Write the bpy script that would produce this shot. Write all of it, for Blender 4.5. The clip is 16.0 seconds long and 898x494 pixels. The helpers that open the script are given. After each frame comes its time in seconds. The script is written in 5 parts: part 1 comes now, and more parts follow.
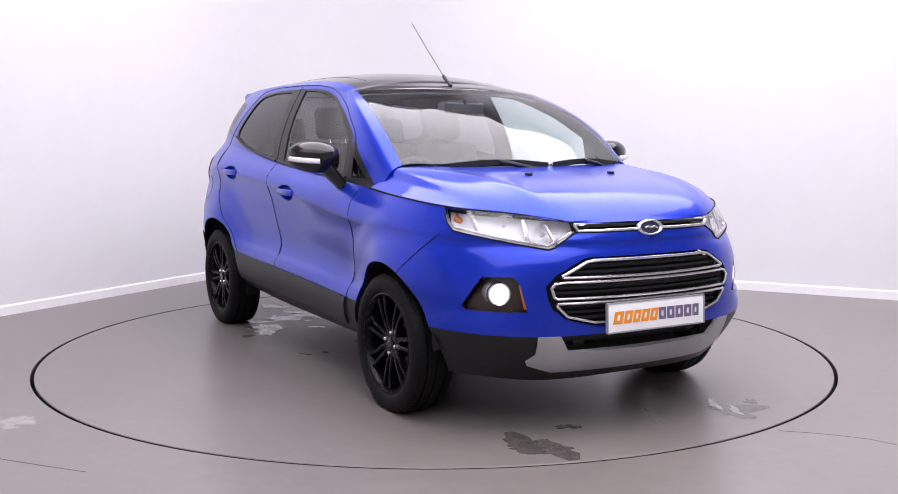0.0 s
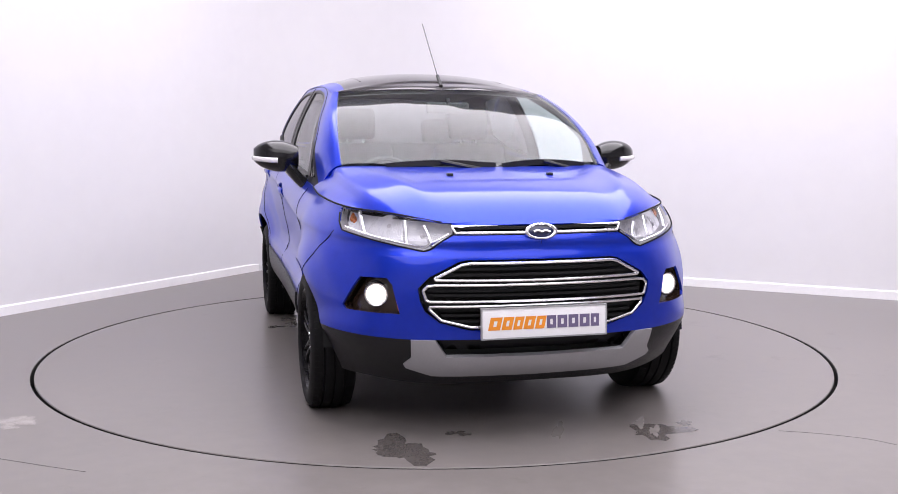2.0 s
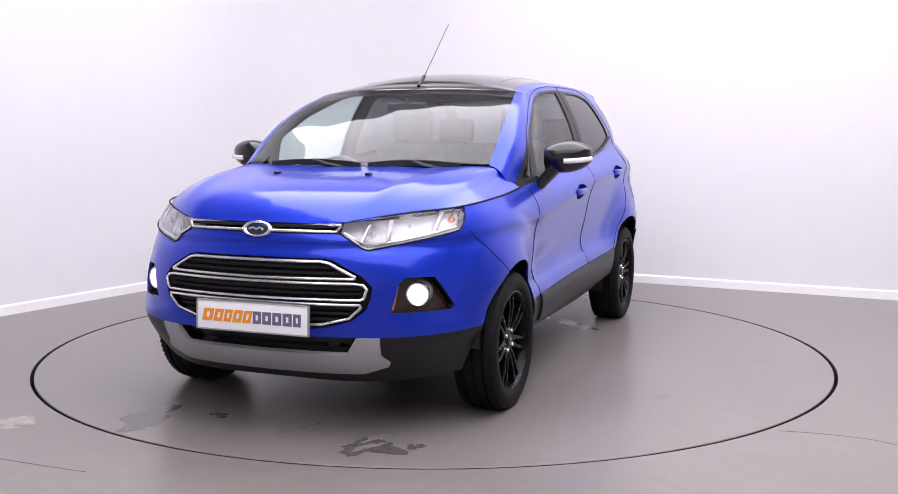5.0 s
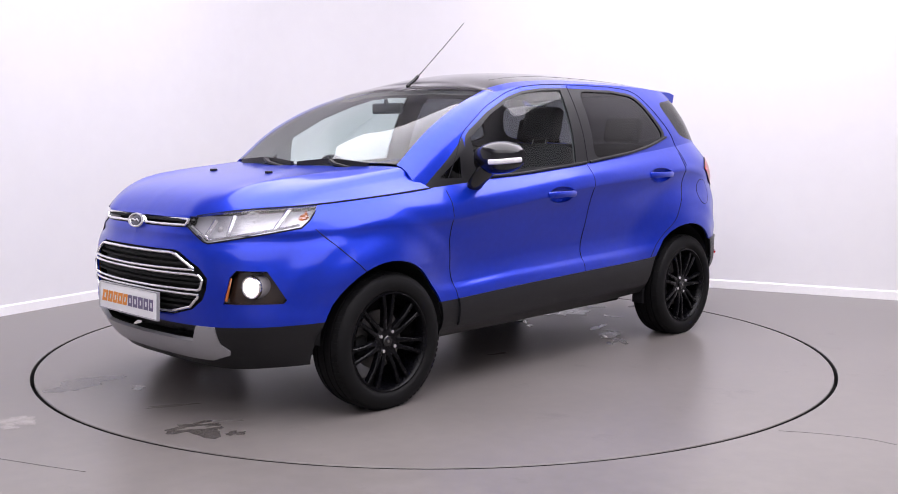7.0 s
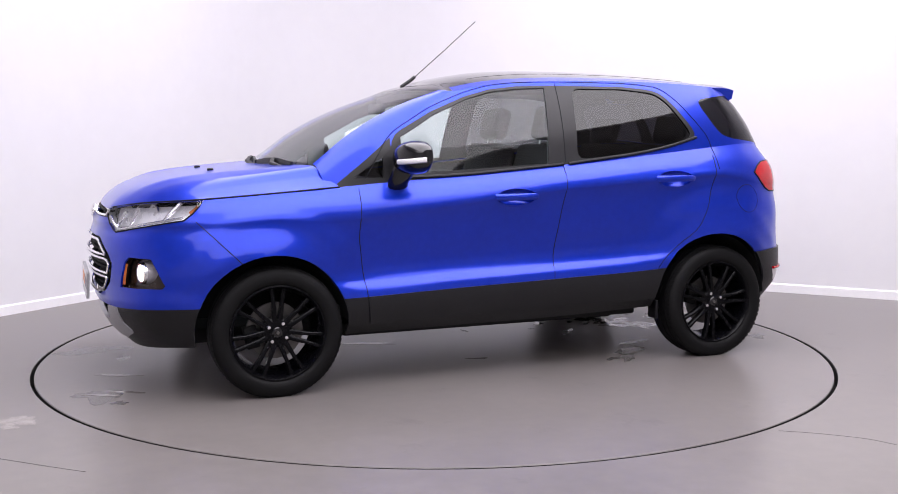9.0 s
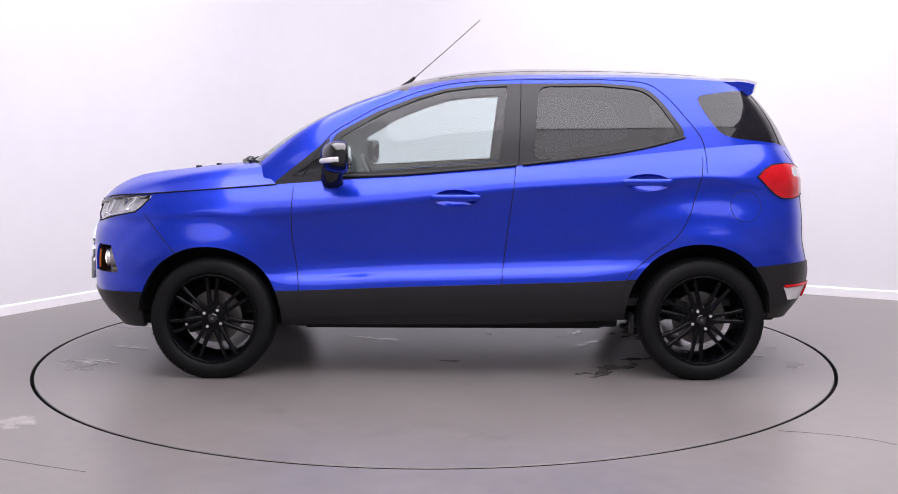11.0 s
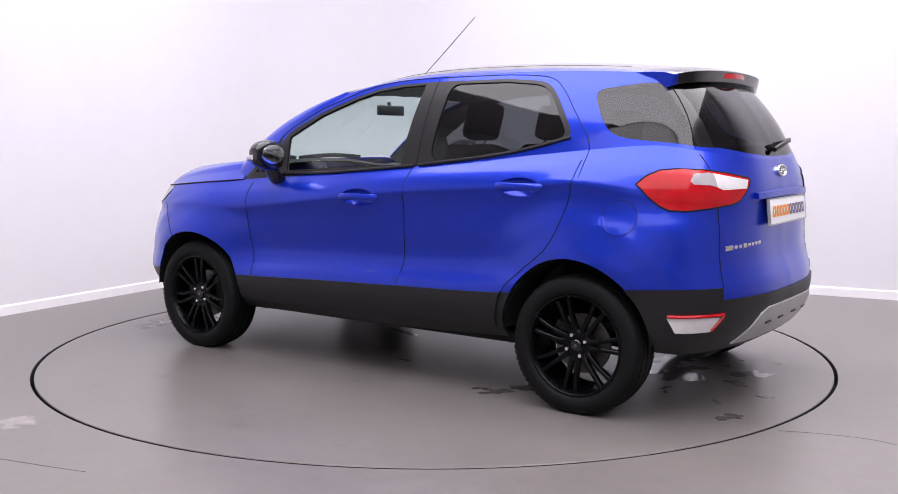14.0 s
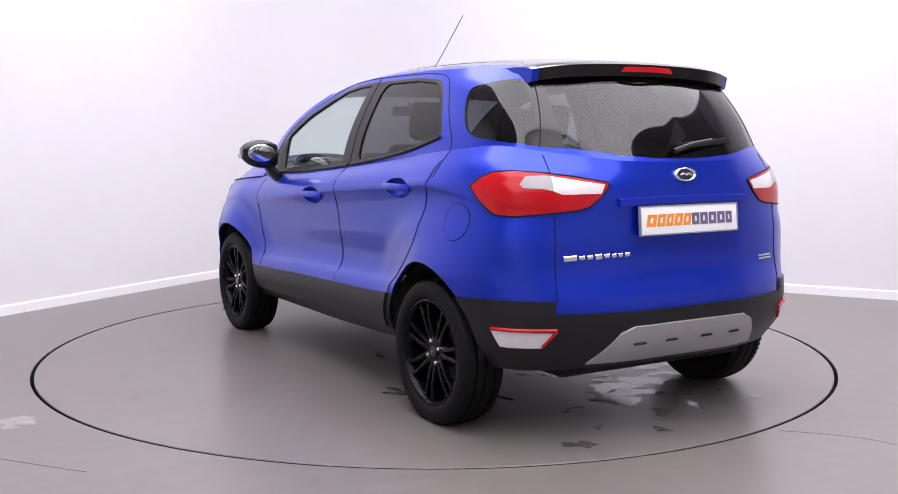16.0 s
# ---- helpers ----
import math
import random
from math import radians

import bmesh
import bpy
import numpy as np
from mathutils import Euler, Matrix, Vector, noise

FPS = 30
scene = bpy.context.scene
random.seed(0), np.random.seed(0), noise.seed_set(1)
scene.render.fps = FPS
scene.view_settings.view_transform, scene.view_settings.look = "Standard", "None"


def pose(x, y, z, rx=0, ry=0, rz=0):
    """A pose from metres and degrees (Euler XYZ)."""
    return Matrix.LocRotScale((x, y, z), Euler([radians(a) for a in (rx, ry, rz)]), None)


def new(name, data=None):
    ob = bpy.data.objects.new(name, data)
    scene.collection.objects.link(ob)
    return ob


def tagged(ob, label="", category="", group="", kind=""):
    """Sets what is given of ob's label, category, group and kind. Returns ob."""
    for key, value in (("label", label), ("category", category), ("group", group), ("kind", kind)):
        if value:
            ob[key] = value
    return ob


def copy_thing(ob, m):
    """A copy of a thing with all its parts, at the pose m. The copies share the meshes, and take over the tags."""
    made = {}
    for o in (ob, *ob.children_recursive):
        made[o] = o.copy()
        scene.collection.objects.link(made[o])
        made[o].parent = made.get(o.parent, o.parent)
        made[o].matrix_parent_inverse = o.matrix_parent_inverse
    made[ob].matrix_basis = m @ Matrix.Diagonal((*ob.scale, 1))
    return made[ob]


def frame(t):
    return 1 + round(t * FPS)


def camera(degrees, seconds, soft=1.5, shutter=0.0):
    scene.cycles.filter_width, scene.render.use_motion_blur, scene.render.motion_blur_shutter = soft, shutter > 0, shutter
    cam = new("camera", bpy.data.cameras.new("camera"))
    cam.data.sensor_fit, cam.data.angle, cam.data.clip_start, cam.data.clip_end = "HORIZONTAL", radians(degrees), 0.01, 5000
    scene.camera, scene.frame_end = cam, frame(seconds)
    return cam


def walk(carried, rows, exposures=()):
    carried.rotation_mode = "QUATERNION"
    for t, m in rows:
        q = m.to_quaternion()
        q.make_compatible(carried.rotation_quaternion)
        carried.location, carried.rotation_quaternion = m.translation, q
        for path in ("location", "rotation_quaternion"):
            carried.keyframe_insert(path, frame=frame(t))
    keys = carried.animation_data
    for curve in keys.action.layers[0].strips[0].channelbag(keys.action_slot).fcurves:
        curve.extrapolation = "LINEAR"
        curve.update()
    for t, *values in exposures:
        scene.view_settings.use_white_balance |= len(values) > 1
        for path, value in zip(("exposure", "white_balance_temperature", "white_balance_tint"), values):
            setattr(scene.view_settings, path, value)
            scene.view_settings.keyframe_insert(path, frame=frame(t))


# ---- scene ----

from mathutils.bvhtree import BVHTree

# ---- camera: on a tripod, it does not move ----
cam = camera(48.42, 16.0, soft=0.9)
EYE = (0.0, -5.910, 1.249)
AIM = pose(*EYE, 90 - 6.314, 0, -0.74) @ pose(0, 0, 0, 0, 0, 0.10)
walk(cam, [(0, AIM), (16, AIM)], exposures=[(0, -0.18), (16, -0.18)])

# ---- world and light: a white studio closed by added walls, lit by unseen ceiling panels ----
world = bpy.data.worlds.new("studio_world")
world.use_nodes = True
world.node_tree.nodes["Background"].inputs[0].default_value = (0.9, 0.9, 1.0, 1)
world.node_tree.nodes["Background"].inputs[1].default_value = 0.02
scene.world = world

CEILING = 4.2
# Panels out of view; the second is added to brighten the car's front.
PANELS = [(0.95, -0.9, 6.4, 6.2, 525), (0.3, -6.55, 8.6, 5.0, 190)]
for px, py, sx, sy, watts in PANELS:
    lamp = bpy.data.lights.new("ceiling_panel_light", "AREA")
    lamp.shape, lamp.size, lamp.size_y, lamp.energy, lamp.color = "RECTANGLE", sx, sy, watts, (1.0, 0.945, 1.03)
    new("ceiling_panel_light", lamp).matrix_basis = pose(px, py, CEILING - 0.09)


# ---- materials ----
def material(name, color, rough=0.5, metal=0.0, var=0.0, scale=8.0, bump=0.0, bump_scale=200.0, coat=0.0, coat_rough=0.04, spec=0.5,
             second=None, emit=0.0, trans=0.0, ior=1.45, rough_var=0.0):
    m = bpy.data.materials.new(name)
    m.use_nodes = True
    nt = m.node_tree
    b = nt.nodes["Principled BSDF"]
    b.inputs["Base Color"].default_value = (*color, 1)
    b.inputs["Roughness"].default_value = rough
    b.inputs["Metallic"].default_value = metal
    b.inputs["Coat Weight"].default_value = coat
    b.inputs["Coat Roughness"].default_value = coat_rough
    b.inputs["Specular IOR Level"].default_value = spec
    b.inputs["Transmission Weight"].default_value = trans
    b.inputs["IOR"].default_value = ior
    if emit:
        b.inputs["Emission Color"].default_value = (*(second or color), 1)
        b.inputs["Emission Strength"].default_value = emit
    if var or rough_var or bump:
        tc = nt.nodes.new("ShaderNodeTexCoord")
    if var or rough_var:
        n1 = nt.nodes.new("ShaderNodeTexNoise")
        n1.inputs["Scale"].default_value, n1.inputs["Detail"].default_value = scale, 6
        n2 = nt.nodes.new("ShaderNodeTexNoise")
        n2.inputs["Scale"].default_value, n2.inputs["Detail"].default_value = scale * 9, 4
        add = nt.nodes.new("ShaderNodeMath")
        nt.links.new(tc.outputs["Object"], n1.inputs["Vector"])
        nt.links.new(tc.outputs["Object"], n2.inputs["Vector"])
        nt.links.new(n1.outputs["Fac"], add.inputs[0])
        nt.links.new(n2.outputs["Fac"], add.inputs[1])
    if var:
        ramp = nt.nodes.new("ShaderNodeMapRange")
        ramp.inputs[1].default_value, ramp.inputs[2].default_value = 0.6, 1.4
        mix = nt.nodes.new("ShaderNodeMix")
        mix.data_type = "RGBA"
        other = second or color
        mix.inputs[6].default_value = (*[c * (1 - var) for c in color], 1)
        mix.inputs[7].default_value = (*[min(1, c * (1 + var)) for c in other], 1)
        nt.links.new(add.outputs[0], ramp.inputs[0])
        nt.links.new(ramp.outputs[0], mix.inputs[0])
        nt.links.new(mix.outputs[2], b.inputs["Base Color"])
    if rough_var:
        rr = nt.nodes.new("ShaderNodeMapRange")
        rr.inputs[1].default_value, rr.inputs[2].default_value = 0.6, 1.4
        rr.inputs[3].default_value, rr.inputs[4].default_value = rough - rough_var, rough + rough_var
        nt.links.new(add.outputs[0], rr.inputs[0])
        nt.links.new(rr.outputs[0], b.inputs["Roughness"])
    if bump:
        n3 = nt.nodes.new("ShaderNodeTexNoise")
        n3.inputs["Scale"].default_value, n3.inputs["Detail"].default_value = bump_scale, 5
        bp = nt.nodes.new("ShaderNodeBump")
        bp.inputs["Strength"].default_value, bp.inputs["Distance"].default_value = bump, 0.002
        nt.links.new(tc.outputs["Object"], n3.inputs["Vector"])
        nt.links.new(n3.outputs["Fac"], bp.inputs["Height"])
        nt.links.new(bp.outputs[0], b.inputs["Normal"])
    return m


def glass_material(name, tint, rough=0.0, mirror=0.058):
    """Thin glazing: clear layer that tints what is behind it, with a glossy face."""
    m = bpy.data.materials.new(name)
    m.use_nodes = True
    nt = m.node_tree
    nt.nodes.remove(nt.nodes["Principled BSDF"])
    tr, gl = nt.nodes.new("ShaderNodeBsdfTransparent"), nt.nodes.new("ShaderNodeBsdfGlossy")
    tr.inputs[0].default_value = (*tint, 1)
    gl.inputs["Roughness"].default_value = rough
    lw, mx = nt.nodes.new("ShaderNodeLayerWeight"), nt.nodes.new("ShaderNodeMixShader")
    lw.inputs[0].default_value = 0.5
    pw, ma = nt.nodes.new("ShaderNodeMath"), nt.nodes.new("ShaderNodeMath")
    pw.operation, ma.operation = "POWER", "MULTIPLY_ADD"
    pw.inputs[1].default_value, ma.inputs[1].default_value, ma.inputs[2].default_value = 5.0, 0.98 - mirror, mirror
    nt.links.new(lw.outputs["Facing"], pw.inputs[0])
    nt.links.new(pw.outputs[0], ma.inputs[0])
    nt.links.new(ma.outputs[0], mx.inputs[0])
    nt.links.new(tr.outputs[0], mx.inputs[1])
    nt.links.new(gl.outputs[0], mx.inputs[2])
    nt.links.new(mx.outputs[0], nt.nodes["Material Output"].inputs[0])
    return m


M_BLUE = material("blue_metallic_paint", (0.0025, 0.029, 0.49), 0.34, 0.60, var=0.06, scale=3, coat=0.65, coat_rough=0.10, second=(0.0028, 0.031, 0.51), spec=0.35)
M_SATIN = material("satin_black_trim", (0.010, 0.010, 0.012), 0.42, var=0.1, scale=10)
# Near-black for beads that paint the shade in panel and lamp gaps.
M_JOINT_SHADE = material("joint_shade_black", (0.004, 0.004, 0.008), 0.85)
M_SCUFF = material("worn_glossy_patch", (0.215, 0.198, 0.190), 0.10, var=0.20, scale=14, spec=0.7, rough_var=0.04)
M_WORN = material("worn_pale_floor", (0.27, 0.25, 0.24), 0.45, var=0.35, scale=22)
M_STAIN = material("dark_oily_mark", (0.085, 0.076, 0.072), 0.20, var=0.3, scale=10)
M_ROOF = material("black_roof_foil", (0.012, 0.010, 0.011), 0.12, 0.0, coat=0.6, rough_var=0.03, scale=4)
M_GLOSS = material("gloss_black", (0.006, 0.006, 0.007), 0.16, coat=0.3, rough_var=0.03, scale=10)
M_PLASTIC = material("grained_black_plastic", (0.0085, 0.0085, 0.0105), 0.40, spec=0.45, var=0.15, scale=6, bump=0.25, bump_scale=900)
M_DARK = material("dark_inner_metal", (0.006, 0.006, 0.007), 0.8, var=0.2, scale=6)
M_RUBBER = material("tyre_rubber", (0.003, 0.003, 0.0035), 0.66, spec=0.25, var=0.2, scale=14, bump=0.2, bump_scale=400)
M_RIM = material("satin_black_alloy", (0.002, 0.002, 0.003), 0.28, 0.0, spec=0.16, coat=0.03, rough_var=0.06, scale=20)
M_CHROME = material("bright_chrome", (0.92, 0.92, 0.94), 0.24, 1.0, rough_var=0.05, scale=20)
M_SILVER = material("silver_painted_plastic", (0.42, 0.42, 0.44), 0.38, 0.45, var=0.05, scale=12, coat=0.3)
M_STEEL = material("brushed_disc_steel", (0.16, 0.155, 0.15), 0.42, 0.9, var=0.3, scale=30)
M_RED = material("red_lens", (0.42, 0.003, 0.008), 0.18, coat=0.25, spec=0.35, var=0.15, scale=16, second=(0.48, 0.005, 0.010))
M_CLEAR_RED = material("clear_lens_white", (0.72, 0.70, 0.72), 0.15, coat=0.6, var=0.1, scale=20)
M_CLEAR_GREY = material("clear_lens_grey", (0.38, 0.36, 0.38), 0.15, coat=0.6, var=0.15, scale=30)
M_ORANGE = material("amber_reflector", (0.6, 0.16, 0.03), 0.2, coat=0.6, var=0.1, scale=20)
# Brown cast on the black bay paints the fog lamp's warm glow.
M_BAY = material("black_bay_lamp_glow", (0.035, 0.020, 0.014), 0.18, coat=0.5, var=0.2, scale=20)
M_FOG = material("lit_fog_lamp", (1.0, 0.93, 0.82), 0.2, emit=1.8, second=(1.0, 0.88, 0.78))
M_REFLECTOR = material("lamp_reflector", (0.86, 0.86, 0.88), 0.30, 0.15, rough_var=0.10, scale=30, bump=0.5, bump_scale=40)
M_PLATE = material("white_plate", (0.90, 0.90, 0.92), 0.35, var=0.03, scale=20)
M_INK_O = material("orange_print", (0.85, 0.30, 0.03), 0.4)
M_INK_P = material("purple_grey_print", (0.16, 0.13, 0.24), 0.4)
M_BADGE = material("badge_blue", (0.015, 0.02, 0.06), 0.15, coat=0.8)
M_CLOTH = material("charcoal_seat_cloth", (0.030, 0.030, 0.034), 0.9, var=0.25, scale=30, bump=0.4, bump_scale=500)
M_TRIM = material("dark_dash_plastic", (0.034, 0.036, 0.040), 0.5, var=0.15, scale=12, bump=0.2, bump_scale=500)
M_LINER = material("grey_headliner", (0.42, 0.42, 0.40), 0.9, var=0.08, scale=14)
M_PILLAR = material("grey_pillar_plastic", (0.16, 0.165, 0.17), 0.6, var=0.08, scale=12, bump=0.2, bump_scale=500)
M_MIRROR = material("mirror_glass", (0.85, 0.88, 0.9), 0.02, 1.0)
M_GLASS = glass_material("clear_car_glass", (0.80, 0.88, 0.86))
M_SCREEN = glass_material("laminated_windscreen_glass", (0.84, 0.94, 0.91), 0.0, 0.08)
M_TINT = glass_material("privacy_glass", (0.12, 0.12, 0.135))
M_LENS = glass_material("lamp_lens", (0.93, 0.93, 0.95))
M_WALL = material("white_wall_paint", (0.70, 0.69, 0.71), 0.7, var=0.02, scale=0.8, bump=0.05, bump_scale=60)
M_SKIRT = material("white_gloss_skirting", (0.84, 0.83, 0.84), 0.35, var=0.03, scale=5)
M_DIFFUSER = material("panel_diffuser", (0.9, 0.9, 0.9), 0.5, emit=1.0, second=(1.0, 0.97, 1.0))


def floor_material(name, seed):
    m = material(name, (0.163, 0.148, 0.141), 0.31, var=0.16, scale=1.3, rough_var=0.03)
    nt = m.node_tree
    b = nt.nodes["Principled BSDF"]
    base = b.inputs["Base Color"].links[0].from_socket
    tc = nt.nodes.new("ShaderNodeTexCoord")
    mp = nt.nodes.new("ShaderNodeMapping")
    mp.inputs["Location"].default_value = (seed, seed * 0.7, 0)
    n = nt.nodes.new("ShaderNodeTexNoise")
    n.inputs["Scale"].default_value, n.inputs["Detail"].default_value, n.inputs["Roughness"].default_value = 3.2, 8, 0.72
    r = nt.nodes.new("ShaderNodeMapRange")
    r.inputs[1].default_value, r.inputs[2].default_value = 0.60, 0.72
    r.inputs[4].default_value = 0.45
    mix = nt.nodes.new("ShaderNodeMix")
    mix.data_type = "RGBA"
    mix.inputs[7].default_value = (0.085, 0.077, 0.074, 1)
    nt.links.new(tc.outputs["Object"], mp.inputs[0])
    nt.links.new(mp.outputs[0], n.inputs["Vector"])
    nt.links.new(n.outputs["Fac"], r.inputs[0])
    nt.links.new(r.outputs[0], mix.inputs[0])
    nt.links.new(base, mix.inputs[6])
    nt.links.new(mix.outputs[2], b.inputs["Base Color"])
    return m


M_FLOOR = floor_material("sealed_grey_screed", 3.0)
M_DISC = floor_material("turntable_grey_screed", 11.0)
M_GAP = material("black_gap_shadow", (0.01, 0.01, 0.01), 0.9)


# ---- mesh helpers ----
def part(name, bm, mat, parent=None, label="", smooth=True, thick=0.0, bevel=0.0):
    me = bpy.data.meshes.new(name)
    if smooth:
        for f in bm.faces:
            f.smooth = True
        for e in bm.edges:
            e.smooth = len(e.link_faces) == 2 and e.calc_face_angle(0) < radians(38)
    bm.to_mesh(me)
    bm.free()
    me.materials.append(mat)
    ob = new(name, me)
    ob.parent = parent
    if label:
        tagged(ob, label)
    if thick:
        md = ob.modifiers.new("thickness", "SOLIDIFY")
        md.thickness, md.offset = thick, -1
    if bevel:
        md = ob.modifiers.new("edge", "BEVEL")
        md.width, md.segments, md.limit_method, md.angle_limit = bevel, 2, "ANGLE", radians(40)
    return ob


def box(x0, x1, y0, y1, z0, z1, bm=None, bev=0.0):
    bm = bm or bmesh.new()
    vs = [bm.verts.new((x, y, z)) for x in (x0, x1) for y in (y0, y1) for z in (z0, z1)]
    fs = [bm.faces.new([vs[i] for i in q]) for q in ((0, 1, 3, 2), (4, 6, 7, 5), (0, 4, 5, 1), (2, 3, 7, 6), (0, 2, 6, 4), (1, 5, 7, 3))]
    if bev:
        es = list({e for f in fs for e in f.edges})
        bmesh.ops.bevel(bm, geom=es, offset=bev, segments=3, affect="EDGES", profile=0.6)
    return bm


def grid(pts, bm=None, close_u=False):
    """A quad sheet from rows of points."""
    bm = bm or bmesh.new()
    rows = [[bm.verts.new(p) for p in row] for row in pts]
    nu = len(rows)
    for i in range(nu if close_u else nu - 1):
        a, b = rows[i], rows[(i + 1) % nu]
        for j in range(len(a) - 1):
            bm.faces.new((a[j], a[j + 1], b[j + 1], b[j]))
    return bm


def catmull(pts, n):
    """A smooth curve through the points, n steps a stretch."""
    p = np.array(pts, float)
    e = np.vstack([2 * p[0] - p[1], p, 2 * p[-1] - p[-2]])
    out = []
    for i in range(len(p) - 1):
        a, b, c, d = e[i:i + 4]
        for k in range(n):
            t = k / n
            out.append(0.5 * (2 * b + (c - a) * t + (2 * a - 5 * b + 4 * c - d) * t * t + (3 * b - 3 * c + d - a) * t ** 3))
    out.append(p[-1])
    return np.array(out)


def loft(rings, nu, nv):
    along = np.array([catmull(r, nu) for r in rings])
    return np.stack([chordal(along[:, j], nv) for j in range(along.shape[1])], axis=1)


def chordal(pts, n):
    """A smooth curve through unevenly spaced points, n steps a stretch."""
    p = np.array(pts, float)
    d = np.linalg.norm(np.diff(p, axis=0), axis=1) + 1e-6
    v = np.diff(p, axis=0) / d[:, None]
    m = np.vstack([v[:1], (v[:-1] * d[1:, None] + v[1:] * d[:-1, None]) / (d[:-1] + d[1:])[:, None], v[-1:]])
    out = []
    for i in range(len(p) - 1):
        for k in range(n):
            t = k / n
            out.append((2 * t ** 3 - 3 * t * t + 1) * p[i] + (t ** 3 - 2 * t * t + t) * d[i] * m[i] + (3 * t * t - 2 * t ** 3) * p[i + 1] + (t ** 3 - t * t) * d[i] * m[i + 1])
    out.append(p[-1])
    return np.array(out)


def sweep(path, profile, bm=None, closed=False, up=(0, 0, 1)):
    """A profile (a, b) carried along a path; a lies across the path, b along up."""
    bm = bm or bmesh.new()
    path = [Vector(p) for p in path]
    rows = []
    n = len(path)
    for i, p in enumerate(path):
        q0 = path[i - 1] if (i or closed) else p
        q1 = path[(i + 1) % n] if (i < n - 1 or closed) else p
        t = (q1 - q0).normalized()
        side = t.cross(Vector(up)).normalized()
        u = side.cross(t)
        rows.append([bm.verts.new(p + side * a + u * b) for a, b in profile])
    m = len(profile)
    for i in range(n if closed else n - 1):
        a, b = rows[i], rows[(i + 1) % n]
        for j in range(m):
            bm.faces.new((a[j], a[(j + 1) % m], b[(j + 1) % m], b[j]))
    if not closed:
        bm.faces.new(rows[0][::-1])
        bm.faces.new(rows[-1])
    bmesh.ops.recalc_face_normals(bm, faces=bm.faces)
    return bm


def ring_profile(r, n=8, sx=1.0, sy=1.0):
    return [(r * sx * math.cos(2 * math.pi * i / n), r * sy * math.sin(2 * math.pi * i / n)) for i in range(n)]


def lathe(profile, axis_y=True, n=48, bm=None, centre=(0, 0, 0)):
    """Turn (radius, offset) about the y axis (or z)."""
    bm = bm or bmesh.new()
    cx, cy, cz = centre
    rows = []
    for i in range(n):
        a = 2 * math.pi * i / n
        c, s = math.cos(a), math.sin(a)
        rows.append([bm.verts.new((cx + r * c, cy + o, cz + r * s) if axis_y else (cx + r * c, cy + r * s, cz + o)) for r, o in profile])
    for i in range(n):
        a, b = rows[i], rows[(i + 1) % n]
        for j in range(len(profile) - 1):
            bm.faces.new((a[j], b[j], b[j + 1], a[j + 1]))
    bmesh.ops.remove_doubles(bm, verts=bm.verts, dist=1e-6)
    bmesh.ops.recalc_face_normals(bm, faces=bm.faces)
    return bm


def mirrored(bm):
    """The same sheet on the other side of the car's middle plane, in one mesh with it."""
    geom = bmesh.ops.duplicate(bm, geom=bm.verts[:] + bm.edges[:] + bm.faces[:])["geom"]
    vs = [g for g in geom if isinstance(g, bmesh.types.BMVert)]
    for v in vs:
        v.co.y = -v.co.y
    bmesh.ops.reverse_faces(bm, faces=[g for g in geom if isinstance(g, bmesh.types.BMFace)])
    bmesh.ops.remove_doubles(bm, verts=bm.verts, dist=0.0006)
    return bm


def flipped(bm):
    for v in bm.verts:
        v.co.y = -v.co.y
    bmesh.ops.reverse_faces(bm, faces=bm.faces[:])
    return bm


def inside(poly, h, z):
    hit = False
    for (a, b), (c, d) in zip(poly, poly[1:] + poly[:1]):
        if (b > z) != (d > z) and h < (c - a) * (z - b) / (d - b) + a:
            hit = not hit
    return hit


SIDE, FRONT = Vector((1, 0, 0)), Vector((0, 1, 0))
NOSE, TAIL = Vector((1, -1, 0)) / math.sqrt(2), Vector((1, 1, 0)) / math.sqrt(2)


def cut(bm, poly, axis, where=None):
    """Cut the sheet along the outline of poly, given as (distance along axis, height)."""
    for (a, b), (c, d) in zip(poly, poly[1:] + poly[:1]):
        lo_h, hi_h, lo_z, hi_z = min(a, c) - 0.012, max(a, c) + 0.012, min(b, d) - 0.012, max(b, d) + 0.012
        faces = []
        for f in bm.faces:
            hs = [v.co.dot(axis) for v in f.verts]
            zs = [v.co.z for v in f.verts]
            if max(hs) >= lo_h and min(hs) <= hi_h and max(zs) >= lo_z and min(zs) <= hi_z and (not where or where(f.calc_center_median())):
                faces.append(f)
        if not faces:
            continue
        nh, nz = (d - b), -(c - a)
        normal = axis * nh + Vector((0, 0, 1)) * nz
        geom = list({v for f in faces for v in f.verts}) + list({e for f in faces for e in f.edges}) + faces
        bmesh.ops.bisect_plane(bm, geom=geom, dist=1e-5, plane_co=axis * a + Vector((0, 0, b)), plane_no=normal.normalized())


def take(bm, keep):
    """A copy of the faces for which keep() holds."""
    bm.faces.index_update()
    table = [keep(f) for f in bm.faces]
    out = bm.copy()
    out.faces.index_update()
    bmesh.ops.delete(out, geom=[f for f in out.faces if not table[f.index]], context="FACES")
    return out


def panel(bm, gap=0.0022):
    """Draw the rim of a panel in by half a shut line."""
    if gap:
        r = bmesh.ops.inset_region(bm, faces=bm.faces[:], thickness=gap, use_boundary=True, use_even_offset=False)
        bmesh.ops.delete(bm, geom=r["faces"], context="FACES")
    return bm


